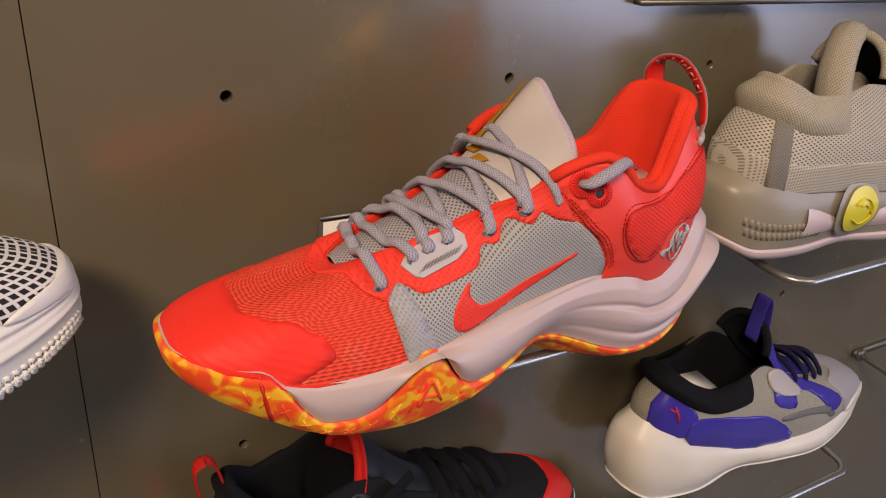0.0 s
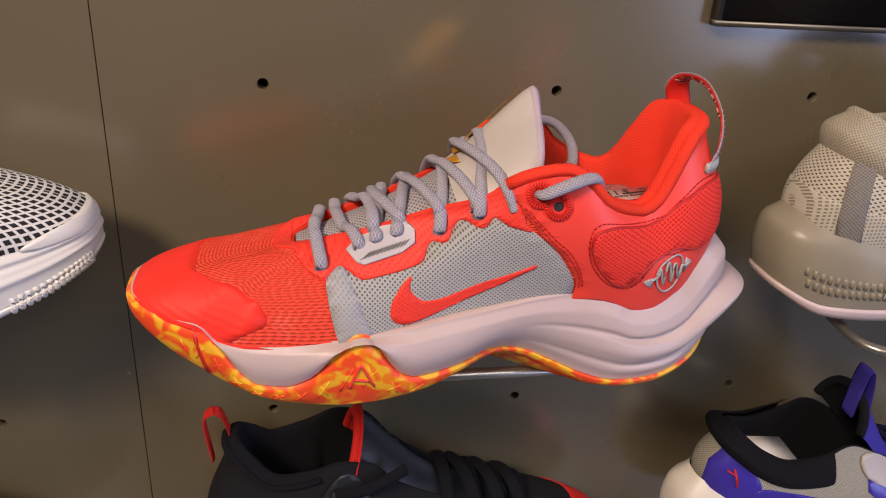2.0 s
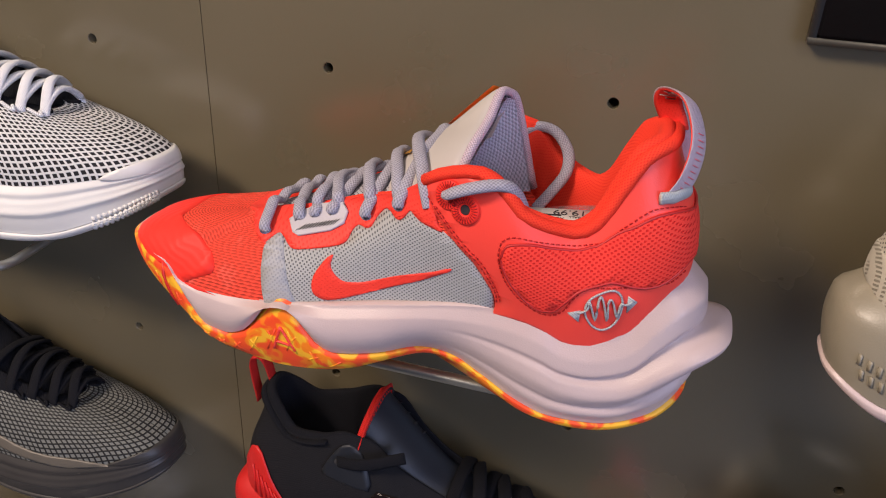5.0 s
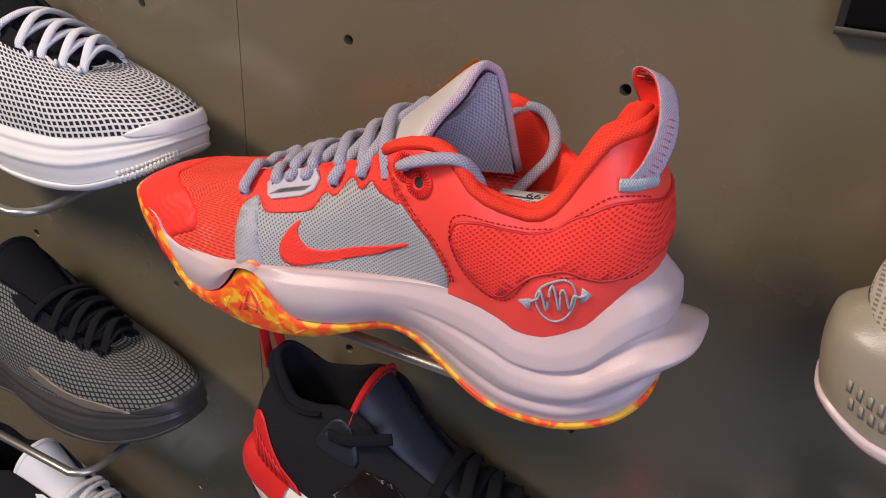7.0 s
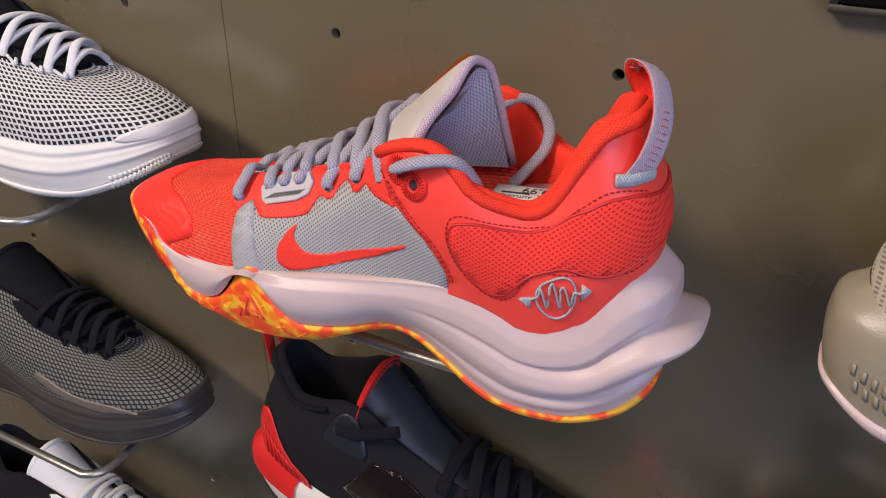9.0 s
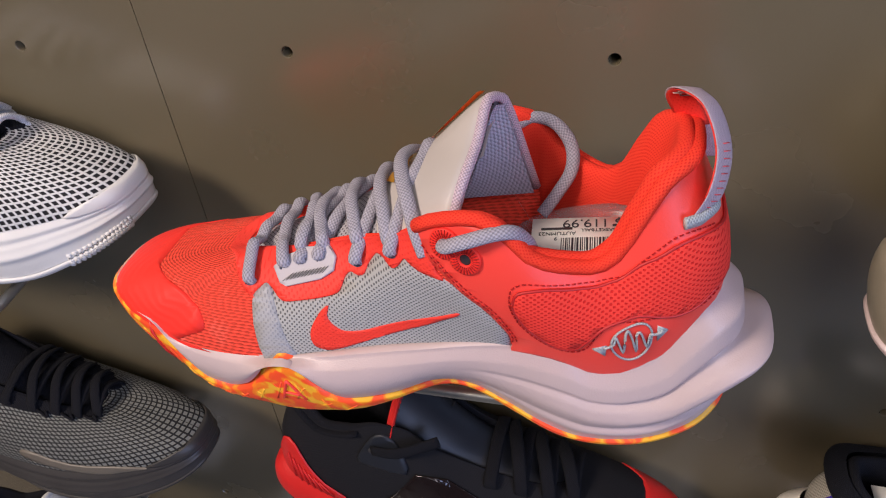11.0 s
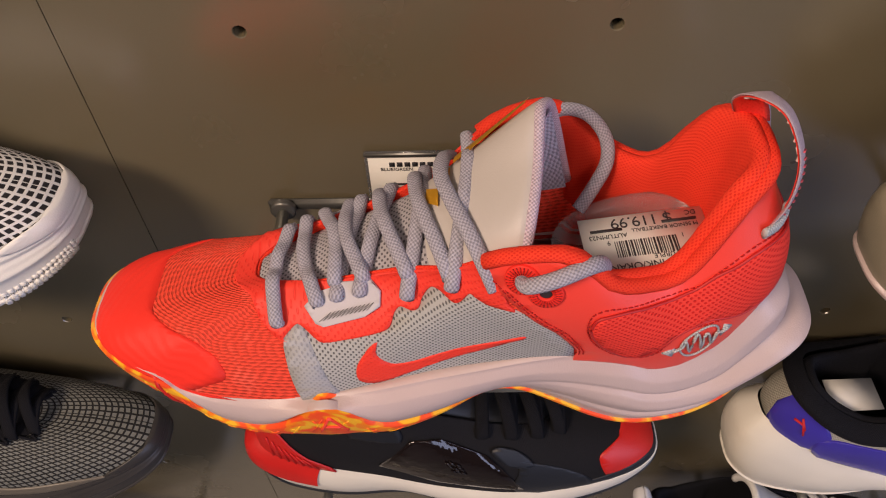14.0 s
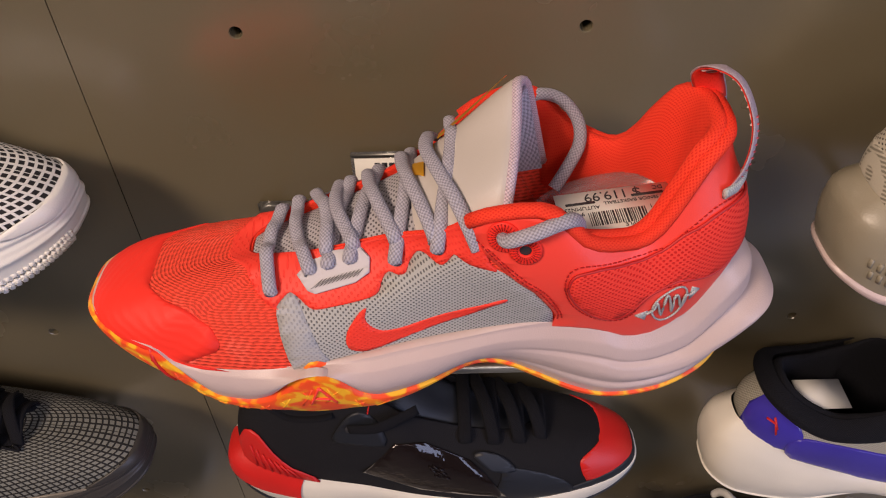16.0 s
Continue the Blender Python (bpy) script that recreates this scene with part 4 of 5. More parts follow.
for k in range(11):
    bar_at = [on_ribbon(3.6 + 1.15 * k, c, 0.0008) for c in (-0.0022, 0.0, 0.0022)]
    part("loop_print", tube(bar_at, 0.0005, 0.0002, 4), "pink_ink", loop_ob, "coral unreadable print bar")


def at_height(u, z):
    """The v at which the upper reaches a height."""
    return min((abs(HERO.upper(u, k / 100)[2] - z), k / 100) for k in range(40, 101))[1]


bar = [HERO.upper(0.438 + 0.0055 * k, at_height(0.438 + 0.0055 * k, 0.1135), 0.0030) for k in range(9)]
part("loop_stitch", tube(catmull(bar, 3), 0.0014, 0.0028, 10), "silver_thread", hero, "silver satin stitched bar")

# sole details


def on_outsole(u, v, off=0.0):
    p = HERO.outsole(u, v)
    return p + np.array((0, -off * (1 if u < 0.5 else -1), 0.0))


for a, b, c in (((0.198, 0.32), (0.2035, 0.66), 0.0009), ((0.2035, 0.66), (0.211, 0.34), 0.0009), ((0.2005, 0.44), (0.208, 0.40), 0.0008)):
    part("sole_mark", tube([on_outsole(a[0] + (b[0] - a[0]) * k / 6, a[1] + (b[1] - a[1]) * k / 6, 0.0003) for k in range(7)], c, 0.0007, 6), "coral_leather", hero, "coral raised angular sole mark")
for k in range(22):
    u = 0.10 + 0.0062 * k
    lean = 0.007 if k % 2 else -0.004
    ridge = [on_outsole(u + lean * s, 0.30 + 0.32 * s, -0.0001) for s in (0, 0.33, 0.66, 1.0)]
    part("tread_rib", tube(ridge, 0.00045, 0.0005, 5), "marbled_rubber", hero)
# raised cord in a darker colour, in place of a groove's shade
groove = [HERO.outsole(0.113 - 0.006 * s, 0.05 + 0.9 * s) + np.array((0, -0.0004, 0)) for s in (0, 0.25, 0.5, 0.75, 1.0)]
part("toe_groove_cord", tube(groove, 0.0011, 0.0008, 6), "red_rubber", hero, "dark orange cord painted as the shade of a groove in the toe rubber")

# plastic insert with its price label inside the shoe


def insert_rim(u):
    a = 2 * math.pi * u
    return np.array((0.241 + 0.038 * math.cos(a), 0.001 + 0.0265 * math.copysign(abs(math.sin(a)) ** 0.8, math.sin(a)), 0.086 + 0.006 * math.cos(a)))


def insert_wall(u, v):
    c = np.array((0.241, 0.001, 0.083))
    p = insert_rim(u)
    if v < 0.25:
        return p + (c - p) * (0.10 * v / 0.25) * np.array((1, 1, 0))
    k = (v - 0.25) / 0.75
    q = p + (c - p) * 0.10 * np.array((1, 1, 0))
    return q + (c - q) * k * np.array((0.9, 0.9, 1.0)) + np.array((0, 0, -0.010 * math.sin(math.pi / 2 * min(1, k * 2))))


ins = tagged(part("shoe_insert", grid(insert_wall, 48, 10, True), "frosted", None), "frosted clear plastic shoe filler inside the collar", "shoe filler")
ins.matrix_world = pose(-0.156, -0.107, Z0)
tag = thing("price_label", "white price label stuck on the clear shoe filler", "label")
part("sheet", box(-0.0255, 0.0255, -0.0145, 0.0145, 0, 0.0004), "paper", tag)
tag.matrix_world = pose(0.0845, -0.1085, Z0 + 0.0880, 3, -4, 5)


def lettering(words, size, x, y, z, parent, material="ink", turn=0.0):
    c = bpy.data.curves.new("lettering", "FONT")
    c.body, c.size, c.extrude, c.align_x, c.align_y = words, size, 0.00008, "CENTER", "CENTER"
    t = new("lettering", c)
    me = bpy.data.meshes.new_from_object(t.evaluated_get(bpy.context.evaluated_depsgraph_get()))
    bpy.data.objects.remove(t)
    me.materials.clear()
    me.materials.append(M[material])
    ob = new("lettering", me)
    ob.parent = parent
    ob.matrix_basis = pose(x, y, z, 0, 0, turn)
    return ob


for words, size, lx, ly in (("$ 119.99", 0.0072, 0.0, 0.0108), ("DC", 0.0032, 0.0203, 0.0120), ("M SENIOR BASKETBALL", 0.0026, 0.0085, 0.0062), ("AUTUMN23", 0.0030, -0.0148, 0.0045),
                            ("9.5", 0.0040, -0.0212, -0.0072), ("PINK/ORANGE", 0.0044, -0.0080, -0.0110), ("ORANGE PURPLE", 0.0030, 0.0125, -0.0075), ("9", 0.0030, -0.0152, 0.0012), ("1", 0.0030, 0.0145, 0.0012)):
    lettering(words, size, lx, ly, 0.0005, tag, "ink", 180)
rnd = random.Random(4)
x = -0.013
while x < 0.012:
    w = rnd.choice((0.0003, 0.0005, 0.0008))
    part("barcode_bar", box(x, x + w, -0.0065, 0.0015, 0.0004, 0.0006), "ink", tag)
    x += w + rnd.choice((0.0004, 0.0006))
for bx, by, bw in ((0.0150, 0.0088, 0.014), (-0.0150, 0.0075, 0.013), (0.0155, -0.0115, 0.015)):
    part("print_line", box(bx - bw / 2, bx + bw / 2, by - 0.0007, by + 0.0007, 0.0004, 0.0006), "ink", tag, "unreadable print line")

# ---- price card behind the coral shoe ----


def price_card(x, z, words=True):
    c = thing("price_card", "white printed price card in a clear acrylic holder on the wall", "price card", "price cards")
    part("holder", box(-0.002, 0.066, -0.0030, -0.0010, -0.038, 0.0035, 0.0006), "acrylic", c, "clear acrylic card holder")
    part("holder_lip", box(-0.002, 0.066, -0.0042, -0.0030, 0.0012, 0.0035, 0.0004), "dark_steel", c, "grey holder rim")
    part("card", box(0, 0.064, -0.0038, -0.0033, -0.037, 0.0), "paper", c)
    if words:
        h = new("print")
        h.parent = c
        h.matrix_basis = pose(0, -0.0039, 0, 90, 0, 0)
        for k in range(9):
            part("title_bar", box(0.0115 + 0.0042 * k, 0.0145 + 0.0042 * k, -0.0062, -0.0030, 0, 0.0002), "ink", h, "unreadable title letter bar")
        lettering("BLUE/GREEN", 0.0032, 0.0155, -0.0082, 0.0001, h)
        x0 = 0.027
        while x0 < 0.050:
            w = rnd.choice((0.0004, 0.0007))
            part("barcode_bar", box(x0, x0 + w, -0.0150, -0.0090, 0, 0.0002), "ink", h)
            x0 += w + 0.0006
        for k, (bx, bw) in enumerate(((0.0085, 0.020), (0.0085, 0.022), (0.0085, 0.006))):
            part("print_line", box(bx, bx + bw, -0.0205 - 0.0028 * k, -0.0190 - 0.0028 * k, 0, 0.0002), "ink", h, "unreadable print line")
    c.matrix_world = pose(x, 0, Z0 + z)
    return c


price_card(-0.0405, 0.0375)
price_card(-0.3900, -PZ + 0.0405, False)

# ---- dark panel above ----
sign = thing("wall_sign", "black framed sign board fixed flat on the wall", "sign board")
part("board", box(0.178, 0.56, -0.010, -0.0005, Z0 + 0.164, Z0 + 0.50, 0.0015), "black_panel", sign)
part("sign_edge", box(0.1745, 0.563, -0.0085, -0.0005, Z0 + 0.1605, Z0 + 0.1640), "dark_steel", sign, "thin grey metal edge")
part("sign_edge", box(0.1745, 0.1780, -0.0085, -0.0005, Z0 + 0.164, Z0 + 0.503), "dark_steel", sign, "thin grey metal edge")

# ---- the other shoes ----


def spec(**changes):
    """Curves of a plain trainer, 0.295 m long, with changes for each model."""
    base = dict(
        length=0.295, heel_cup=0.289,
        half=((0, 0.041), (0.045, 0.0435), (0.10, 0.045), (0.156, 0.041), (0.21, 0.037), (0.255, 0.037), (0.295, 0.038)),
        mid_top=((0, 0.042), (0.03, 0.038), (0.09, 0.034), (0.15, 0.038), (0.21, 0.046), (0.25, 0.047), (0.28, 0.056), (0.295, 0.062)),
        out_top=((0, 0.032), (0.03, 0.016), (0.08, 0.008), (0.15, 0.010), (0.22, 0.008), (0.27, 0.010), (0.295, 0.02)),
        bottom=((0, 0.026), (0.03, 0.010), (0.07, 0.0), (0.14, 0.002), (0.17, 0.004), (0.22, 0.0), (0.27, 0.002), (0.295, 0.012)),
        opening=(0.080, 0.272), out_power=0.65,
        opening_z=((0.08, 0.072), (0.1, 0.078), (0.14, 0.094), (0.17, 0.108), (0.2, 0.118), (0.225, 0.108), (0.245, 0.104), (0.262, 0.118), (0.272, 0.128)),
        opening_half=((0.08, 0.018), (0.1, 0.022), (0.14, 0.022), (0.18, 0.025), (0.24, 0.031), (0.272, 0.028)))
    return Shoe(**{**base, **changes})


def right_facing(x_toe, y, z, turn=0.0):
    return pose(x_toe, y, Z0 + z, 0, 0, 180 + turn)


def on(points):
    """(share of the length from the toe, v) on the shown side of a right-facing shoe -> (u, v)."""
    return [(-math.acos(1 - 2 * min(max(p[0], 0), 1)) / (2 * math.pi), p[1]) for p in points]


def panel(shoe, ob, name, material, points, off=0.0012, label="", n=3, step=0.010, thick=0.0016):
    pts = on(points)
    if n > 1:
        pts = smooth(pts, n)
    return part(name, patch(shoe, pts, off, step, None, thick), material, ob, label)


def toe_panel(shoe, ob, name, material, edge, off=0.001, low=0.0, label=""):
    """A panel round the toe; edge: (share, v) from the sole up to the middle."""
    e = [(p[0], p[1]) for p in catmull([(*p, 0) for p in on(edge)], 3)]
    m = [(-p[0], p[1]) for p in e[::-1]]
    u = e[0][0]
    pts = e + m + [(-u + (2 * u) * k / 16, low) for k in range(1, 16)]
    return part(name, patch(shoe, pts, off), material, ob, label)


def arch_tongue(shoe, ob, material, top_x, top_z, label, wide=0.026, rim=None, rim_label="", lining="black_cloth"):
    z0 = shoe.open_z(shoe.open0)
    fx = spline(((0, shoe.open0 + 0.002), (0.5, (shoe.open0 + top_x) / 2), (1, top_x)))
    fz = spline(((0, z0 + 0.001), (0.5, shoe.open_z((shoe.open0 + top_x) / 2) + 0.002), (1, top_z)))
    fw, fh = spline(((0, 0.018), (0.5, 0.021), (1, wide))), spline(((0, 0.004), (0.5, 0.013), (1, 0.030)))

    def face(t, w, off=0.0):
        a = (2 * w - 1) * 1.45
        return np.array((fx(t) + 0.006 * (1 - math.cos(a)) * t, (fw(t) + off) * math.sin(a), fz(t) - fh(t) + (fh(t) + off) * math.cos(a)))
    tg = part("tongue", grid(lambda w, t: face(t, w), 28, 24), material, ob, label)
    part("tongue_lining", grid(lambda w, t: face(0.4 + 0.6 * t, w, -0.006), 24, 10), lining, tg)
    part("tongue_rim", tube([face(1.0, k / 28, -0.0028) for k in range(29)], 0.0036, 0.0032, 8, (1, 0, 0)), rim or material, tg, rim_label)
    return face


def cross_laces(shoe, ob, material, shares, r=0.0026, flat=0.7, lift=0.006, v=0.88, label="", slant=0.06):
    """Straight and slanted cords over the tongue at the given shares of the length."""
    for i, s in enumerate(shares):
        for a, b, up in ((s, s, lift), (s, s + slant, lift * 1.35)):
            if b > shares[-1] + 0.03:
                continue
            p = shoe.upper(*on([(a, v)])[0], 0.0018)
            q = shoe.upper(-on([(b, v)])[0][0], v, 0.0018)
            pts = [p + np.array((0, 0.002, -0.003)), p + np.array((0, 0.0, 0.0025))]
            for k in (0.25, 0.5, 0.75):
                m = p + (q - p) * k
                m[2] = max(p[2], q[2]) + up * math.sin(math.pi * k) + 0.003
                pts.append(m)
            pts += [q + np.array((0, 0, 0.0025)), q + np.array((0, -0.002, -0.003))]
            part("lace", tube(catmull(pts, 5), r, r * flat, 8, (0, 0.4, 0.9)), material, ob, label)


def heel_loop(shoe, ob, material, h, w=0.006, label="", lean=0.0):
    x, z = shoe.open1, shoe.open_z(shoe.open1)
    pts = catmull([(x - 0.004, 0, z - 0.012), (x - 0.002 + lean, 0, z + h * 0.7), (x + 0.004 + lean, 0, z + h), (x + 0.010 + lean, 0, z + h * 0.6), (x + 0.010, 0, z - 0.02)], 7)
    return part("pull_loop", tube(pts, w, 0.0009, 8, (1, 0, 0)), material, ob, label)


GRIDS = dict(mid_top=((0, 0.058), (0.03, 0.053), (0.09, 0.044), (0.15, 0.043), (0.21, 0.048), (0.25, 0.05), (0.28, 0.058), (0.295, 0.064)),
             out_top=((0, 0.042), (0.03, 0.026), (0.08, 0.010), (0.15, 0.007), (0.22, 0.006), (0.27, 0.008), (0.295, 0.02)),
             bottom=((0, 0.036), (0.03, 0.020), (0.07, 0.005), (0.11, 0.0), (0.17, 0.001), (0.22, 0.0), (0.27, 0.002), (0.295, 0.012)),
             opening_z=((0.08, 0.082), (0.1, 0.088), (0.14, 0.103), (0.17, 0.116), (0.2, 0.124), (0.225, 0.112), (0.245, 0.106), (0.262, 0.122), (0.272, 0.132)),
             ridges=lambda x, v: 0.0016 * math.exp(-((v - 0.45) / 0.08) ** 2) - 0.0012 * math.exp(-((v - 0.7) / 0.06) ** 2))
WHITE = spec(**GRIDS)
white = build_shoe(WHITE, "white_grid_sneaker", "white and black grid-mesh basketball shoe with white laces",
                   dict(midsole="white_foam", outsole="white_foam", upper="white_grid", lining="black_cloth"), right_facing(-0.178, -0.052, 0.002))
toe_panel(WHITE, white, "toe_bumper", "white_foam", [(0.10, 0.03), (0.075, 0.09), (0.04, 0.14), (0.012, 0.17)], 0.0016, 0, "white moulded rubber toe bumper")
for k in range(15):
    u = -0.115 + 0.0062 * k
    lug = [WHITE.outsole(u, v) + np.array((-0.0004, 0.0006, 0)) for v in (0.25, 0.6, 0.95)] + [WHITE.sole(u, 0.12)]
    part("toe_lug", tube(catmull(lug, 2), 0.0016, 0.0013, 6), "white_foam", white)
DARK = spec(**GRIDS)
dark = build_shoe(DARK, "dark_grid_sneaker", "charcoal and black grid-mesh basketball shoe with black laces",
                  dict(midsole="dark_foam", outsole="dark_foam", upper="dark_grid", lining="black_cloth"), right_facing(-0.205, -0.055, -PZ + 0.002))
toe_panel(DARK, dark, "toe_bumper", "dark_foam", [(0.12, 0.03), (0.08, 0.09), (0.04, 0.14), (0.012, 0.17)], 0.0016, 0, "black moulded rubber toe bumper")
LOW = spec(**GRIDS)
low = build_shoe(LOW, "white_laced_sneaker", "black and white shoe with bright white laces",
                 dict(midsole="white_foam", outsole="white_foam", upper="black_knit", lining="black_cloth"), right_facing(-0.235, -0.06, -2 * PZ))
for shoe, ob, body, cord, lab in ((WHITE, white, "black_cloth", "white_lace", "white woven lace"), (DARK, dark, "black_cloth", "black_cloth", "black flat woven lace"),
                                  (LOW, low, "white_foam", "white_lace", "bright white woven lace")):
    for side in (1, -1):
        pts = [(side * p[0], p[1]) for p in smooth(on([(0.03, 1.0), (0.03, 0.88), (0.08, 0.82), (0.20, 0.78), (0.32, 0.74), (0.42, 0.80), (0.42, 1.0)]), 3)]
        part("eyestay", patch(shoe, pts, 0.0012), body, ob, "smooth lacing panel")
    arch_tongue(shoe, ob, body, 0.192, 0.145, "padded tongue")
    cross_laces(shoe, ob, cord, (0.05, 0.11, 0.18, 0.26, 0.35), 0.0038 if ob != dark else 0.0042, 0.5 if ob != dark else 0.35, 0.007, 0.86, lab)
    for s in (0.08, 0.15, 0.23):
        p = [shoe.upper(*q, 0.0022) for q in on([(s, 0.80), (s + 0.015, 0.72), (s + 0.03, 0.80)])]
        part("eyelet_cord", tube(catmull(p, 5), 0.0011, sides=6), cord, ob, "thin eyelet cord")
panel(DARK, dark, "side_trim", "olive_trim", [(0.12, 0.0), (0.2, 0.10), (0.32, 0.13), (0.44, 0.22), (0.46, 0.12), (0.34, 0.04), (0.22, 0.0)], 0.0014, "olive brown moulded side trim")
panel(WHITE, white, "side_mark", "white_leather", [(0.62, 0.30), (0.72, 0.22), (0.84, 0.40), (0.72, 0.14), (0.62, 0.16)], 0.0012, "white curved side mark")

# black and red shoe under the coral one
BLACK = spec(length=0.298, heel_cup=0.290,
             mid_top=((0, 0.036), (0.03, 0.034), (0.09, 0.032), (0.15, 0.036), (0.21, 0.046), (0.25, 0.050), (0.28, 0.056), (0.298, 0.060)),
             opening_z=((0.08, 0.074), (0.1, 0.080), (0.14, 0.096), (0.165, 0.112), (0.185, 0.132), (0.2, 0.134), (0.225, 0.124), (0.245, 0.120), (0.262, 0.132), (0.272, 0.141)),
             opening_half=((0.08, 0.018), (0.1, 0.022), (0.14, 0.022), (0.18, 0.027), (0.24, 0.031), (0.272, 0.027)))
black = build_shoe(BLACK, "black_red_sneaker", "black mid-cut basketball shoe with red toe and heel",
                   dict(midsole="cream_foam", outsole="black_leather", upper="black_knit", lining="black_cloth"), right_facing(0.152, -0.048, -PZ - 0.004))
toe_panel(BLACK, black, "toe_rim", "black_leather", [(0.30, 0.02), (0.2, 0.06), (0.1, 0.12), (0.03, 0.16)], 0.0010, 0, "black smooth toe rim")
toe_panel(BLACK, black, "toe_stripe", "red_rubber", [(0.135, 0.12), (0.13, 0.25), (0.10, 0.40), (0.05, 0.47), (0.015, 0.50)], 0.0008, 0.10, "red toe stripe")
panel(BLACK, black, "patent_panel", "black_patent", [(0.34, 0.10), (0.36, 0.55), (0.45, 0.72), (0.55, 0.62), (0.68, 0.22), (0.55, 0.10)], 0.0016, "glossy black patent side panel", 1)
panel(BLACK, black, "side_panel", "black_leather", [(0.18, 0.0), (0.2, 0.30), (0.28, 0.45), (0.33, 0.30), (0.36, 0.05)], 0.0012, "dull black leather side panel")
panel(BLACK, black, "lace_anchor", "black_leather", [(0.27, 0.42), (0.26, 0.60), (0.30, 0.66), (0.34, 0.58), (0.33, 0.42)], 0.0024, "black moulded lace anchor")
for k in range(9):
    q = on([(0.46 + 0.012 * (k % 3), 0.30 + 0.05 * (k // 3)), (0.47 + 0.012 * (k % 3), 0.32 + 0.05 * (k // 3) + 0.02 * (k % 2))])
    part("patent_crease", tube([BLACK.upper(*p, 0.0022) for p in q], 0.0008, sides=6), "black_patent", black)
red_edge = smooth(on([(0.80, 0.0), (0.86, 0.14), (0.90, 0.30), (0.94, 0.46), (0.975, 0.40), (0.985, 0.0)]), 2)
part("heel_tab", patch(BLACK, red_edge, 0.0022), "red_rubber", black, "red ribbed rubber heel tab")
for k in range(7):
    rib = [BLACK.upper(*p, 0.0030) for p in on([(0.84 + 0.018 * k, 0.03), (0.87 + 0.014 * k, 0.16 + 0.02 * k)])]
    part("heel_rib", tube(rib, 0.0007, sides=5), "red_rubber", black)


def heel_clip(u, v):
    p = BLACK.sole(-(0.36 + 0.16 * u), 0.45 + 0.55 * v)
    return p + np.array((0.0012, 0.0014, 0.0))


part("heel_clip", grid(heel_clip, 14, 6), "red_rubber", black, "red moulded heel clip")
panel(BLACK, black, "ankle_panel", "black_leather", [(0.58, 0.60), (0.57, 0.86), (0.62, 0.94), (0.68, 0.86), (0.72, 0.66)], 0.0014, "matt black ankle panel")
face = arch_tongue(BLACK, black, "black_leather", 0.190, 0.150, "black perforated tongue", 0.026, "red_cloth", "red zigzag-stitched tongue rim", "red_cloth")
part("tongue_edge", tube([face(0.985, k / 28, 0.0012) for k in range(29)], 0.0040, 0.0012, 6, (1, 0, 0.3)), "red_cloth", black, "red fabric tongue band")
zz = [face(0.985 - 0.02 * (k % 2), 0.1 + 0.8 * k / 40, 0.0028) for k in range(41)]
part("tongue_zigzag", tube(zz, 0.0005, sides=4), "ink", black, "black zigzag stitching")
for k in range(14):
    c = face(0.74 + 0.055 * (k % 4), 0.24 + 0.04 * (k // 4) + 0.02 * (k % 2), 0.0004)
    part("vent_hole", disc(c, face(0.8, 0.3, 0.01) - face(0.8, 0.3), 0.0014, 0.0003, 10), "ink", black)
cross_laces(BLACK, black, "black_cloth", (0.06, 0.13, 0.21, 0.30), 0.0046, 0.25, 0.006, 0.84, "black flat woven lace")
p0 = BLACK.upper(*on([(0.66, 0.80)])[0], 0.002)
# flat ink disc where the opening would be in shade
part("eyelet_hole_disc", disc(p0, (0, 1, 0.3), 0.0024, 0.0006), "ink", black)
part("lace", tube(catmull([p0, p0 + np.array((-0.02, 0.003, 0.006)), p0 + np.array((-0.045, -0.006, 0.012))], 6), 0.004, 0.0012, 8, (0, 1, 0.3)), "black_cloth", black, "black flat woven lace")
heel_loop(BLACK, black, "red_cloth", 0.018, 0.005, "red ribbon heel pull loop", 0.004)
part("collar_band", tube([BLACK.upper(k / 60, 0.965, 0.0012) for k in range(-19, -41, -1)], 0.003, 0.0012, 6), "black_cloth", black, "black stitched collar band")
part("heel_flag", box(0.279, 0.2865, 0.004, 0.007, 0.074, 0.088, 0.0008), "black_cloth", black, "small black fabric flag")

# sand and taupe shoe
SAND = spec(length=0.298, heel_cup=0.288,
            half=((0, 0.041), (0.045, 0.0435), (0.10, 0.045), (0.156, 0.042), (0.21, 0.040), (0.255, 0.042), (0.298, 0.044)),
            mid_top=((0, 0.044), (0.03, 0.042), (0.09, 0.042), (0.15, 0.048), (0.21, 0.054), (0.25, 0.056), (0.28, 0.062), (0.298, 0.066)),
            out_top=((0, 0.030), (0.03, 0.016), (0.08, 0.010), (0.15, 0.013), (0.22, 0.013), (0.27, 0.014), (0.298, 0.024)),
            bottom=((0, 0.022), (0.03, 0.008), (0.07, 0.0), (0.14, 0.002), (0.17, 0.004), (0.22, 0.002), (0.27, 0.004), (0.298, 0.016)), flare=0.003,
            opening_z=((0.08, 0.078), (0.1, 0.086), (0.14, 0.106), (0.17, 0.118), (0.2, 0.122), (0.225, 0.114), (0.245, 0.113), (0.258, 0.119), (0.266, 0.123)),
            opening=(0.08, 0.266), opening_half=((0.08, 0.018), (0.1, 0.022), (0.14, 0.024), (0.18, 0.028), (0.24, 0.033), (0.266, 0.030)))
sand = build_shoe(SAND, "sand_sneaker", "sand and taupe knit basketball shoe with a yellow badge",
                  dict(midsole="taupe_foam", outsole="pale_pink", upper="sand_knit", lining="sand_cloth"), right_facing(0.506, -0.068, 0.002))
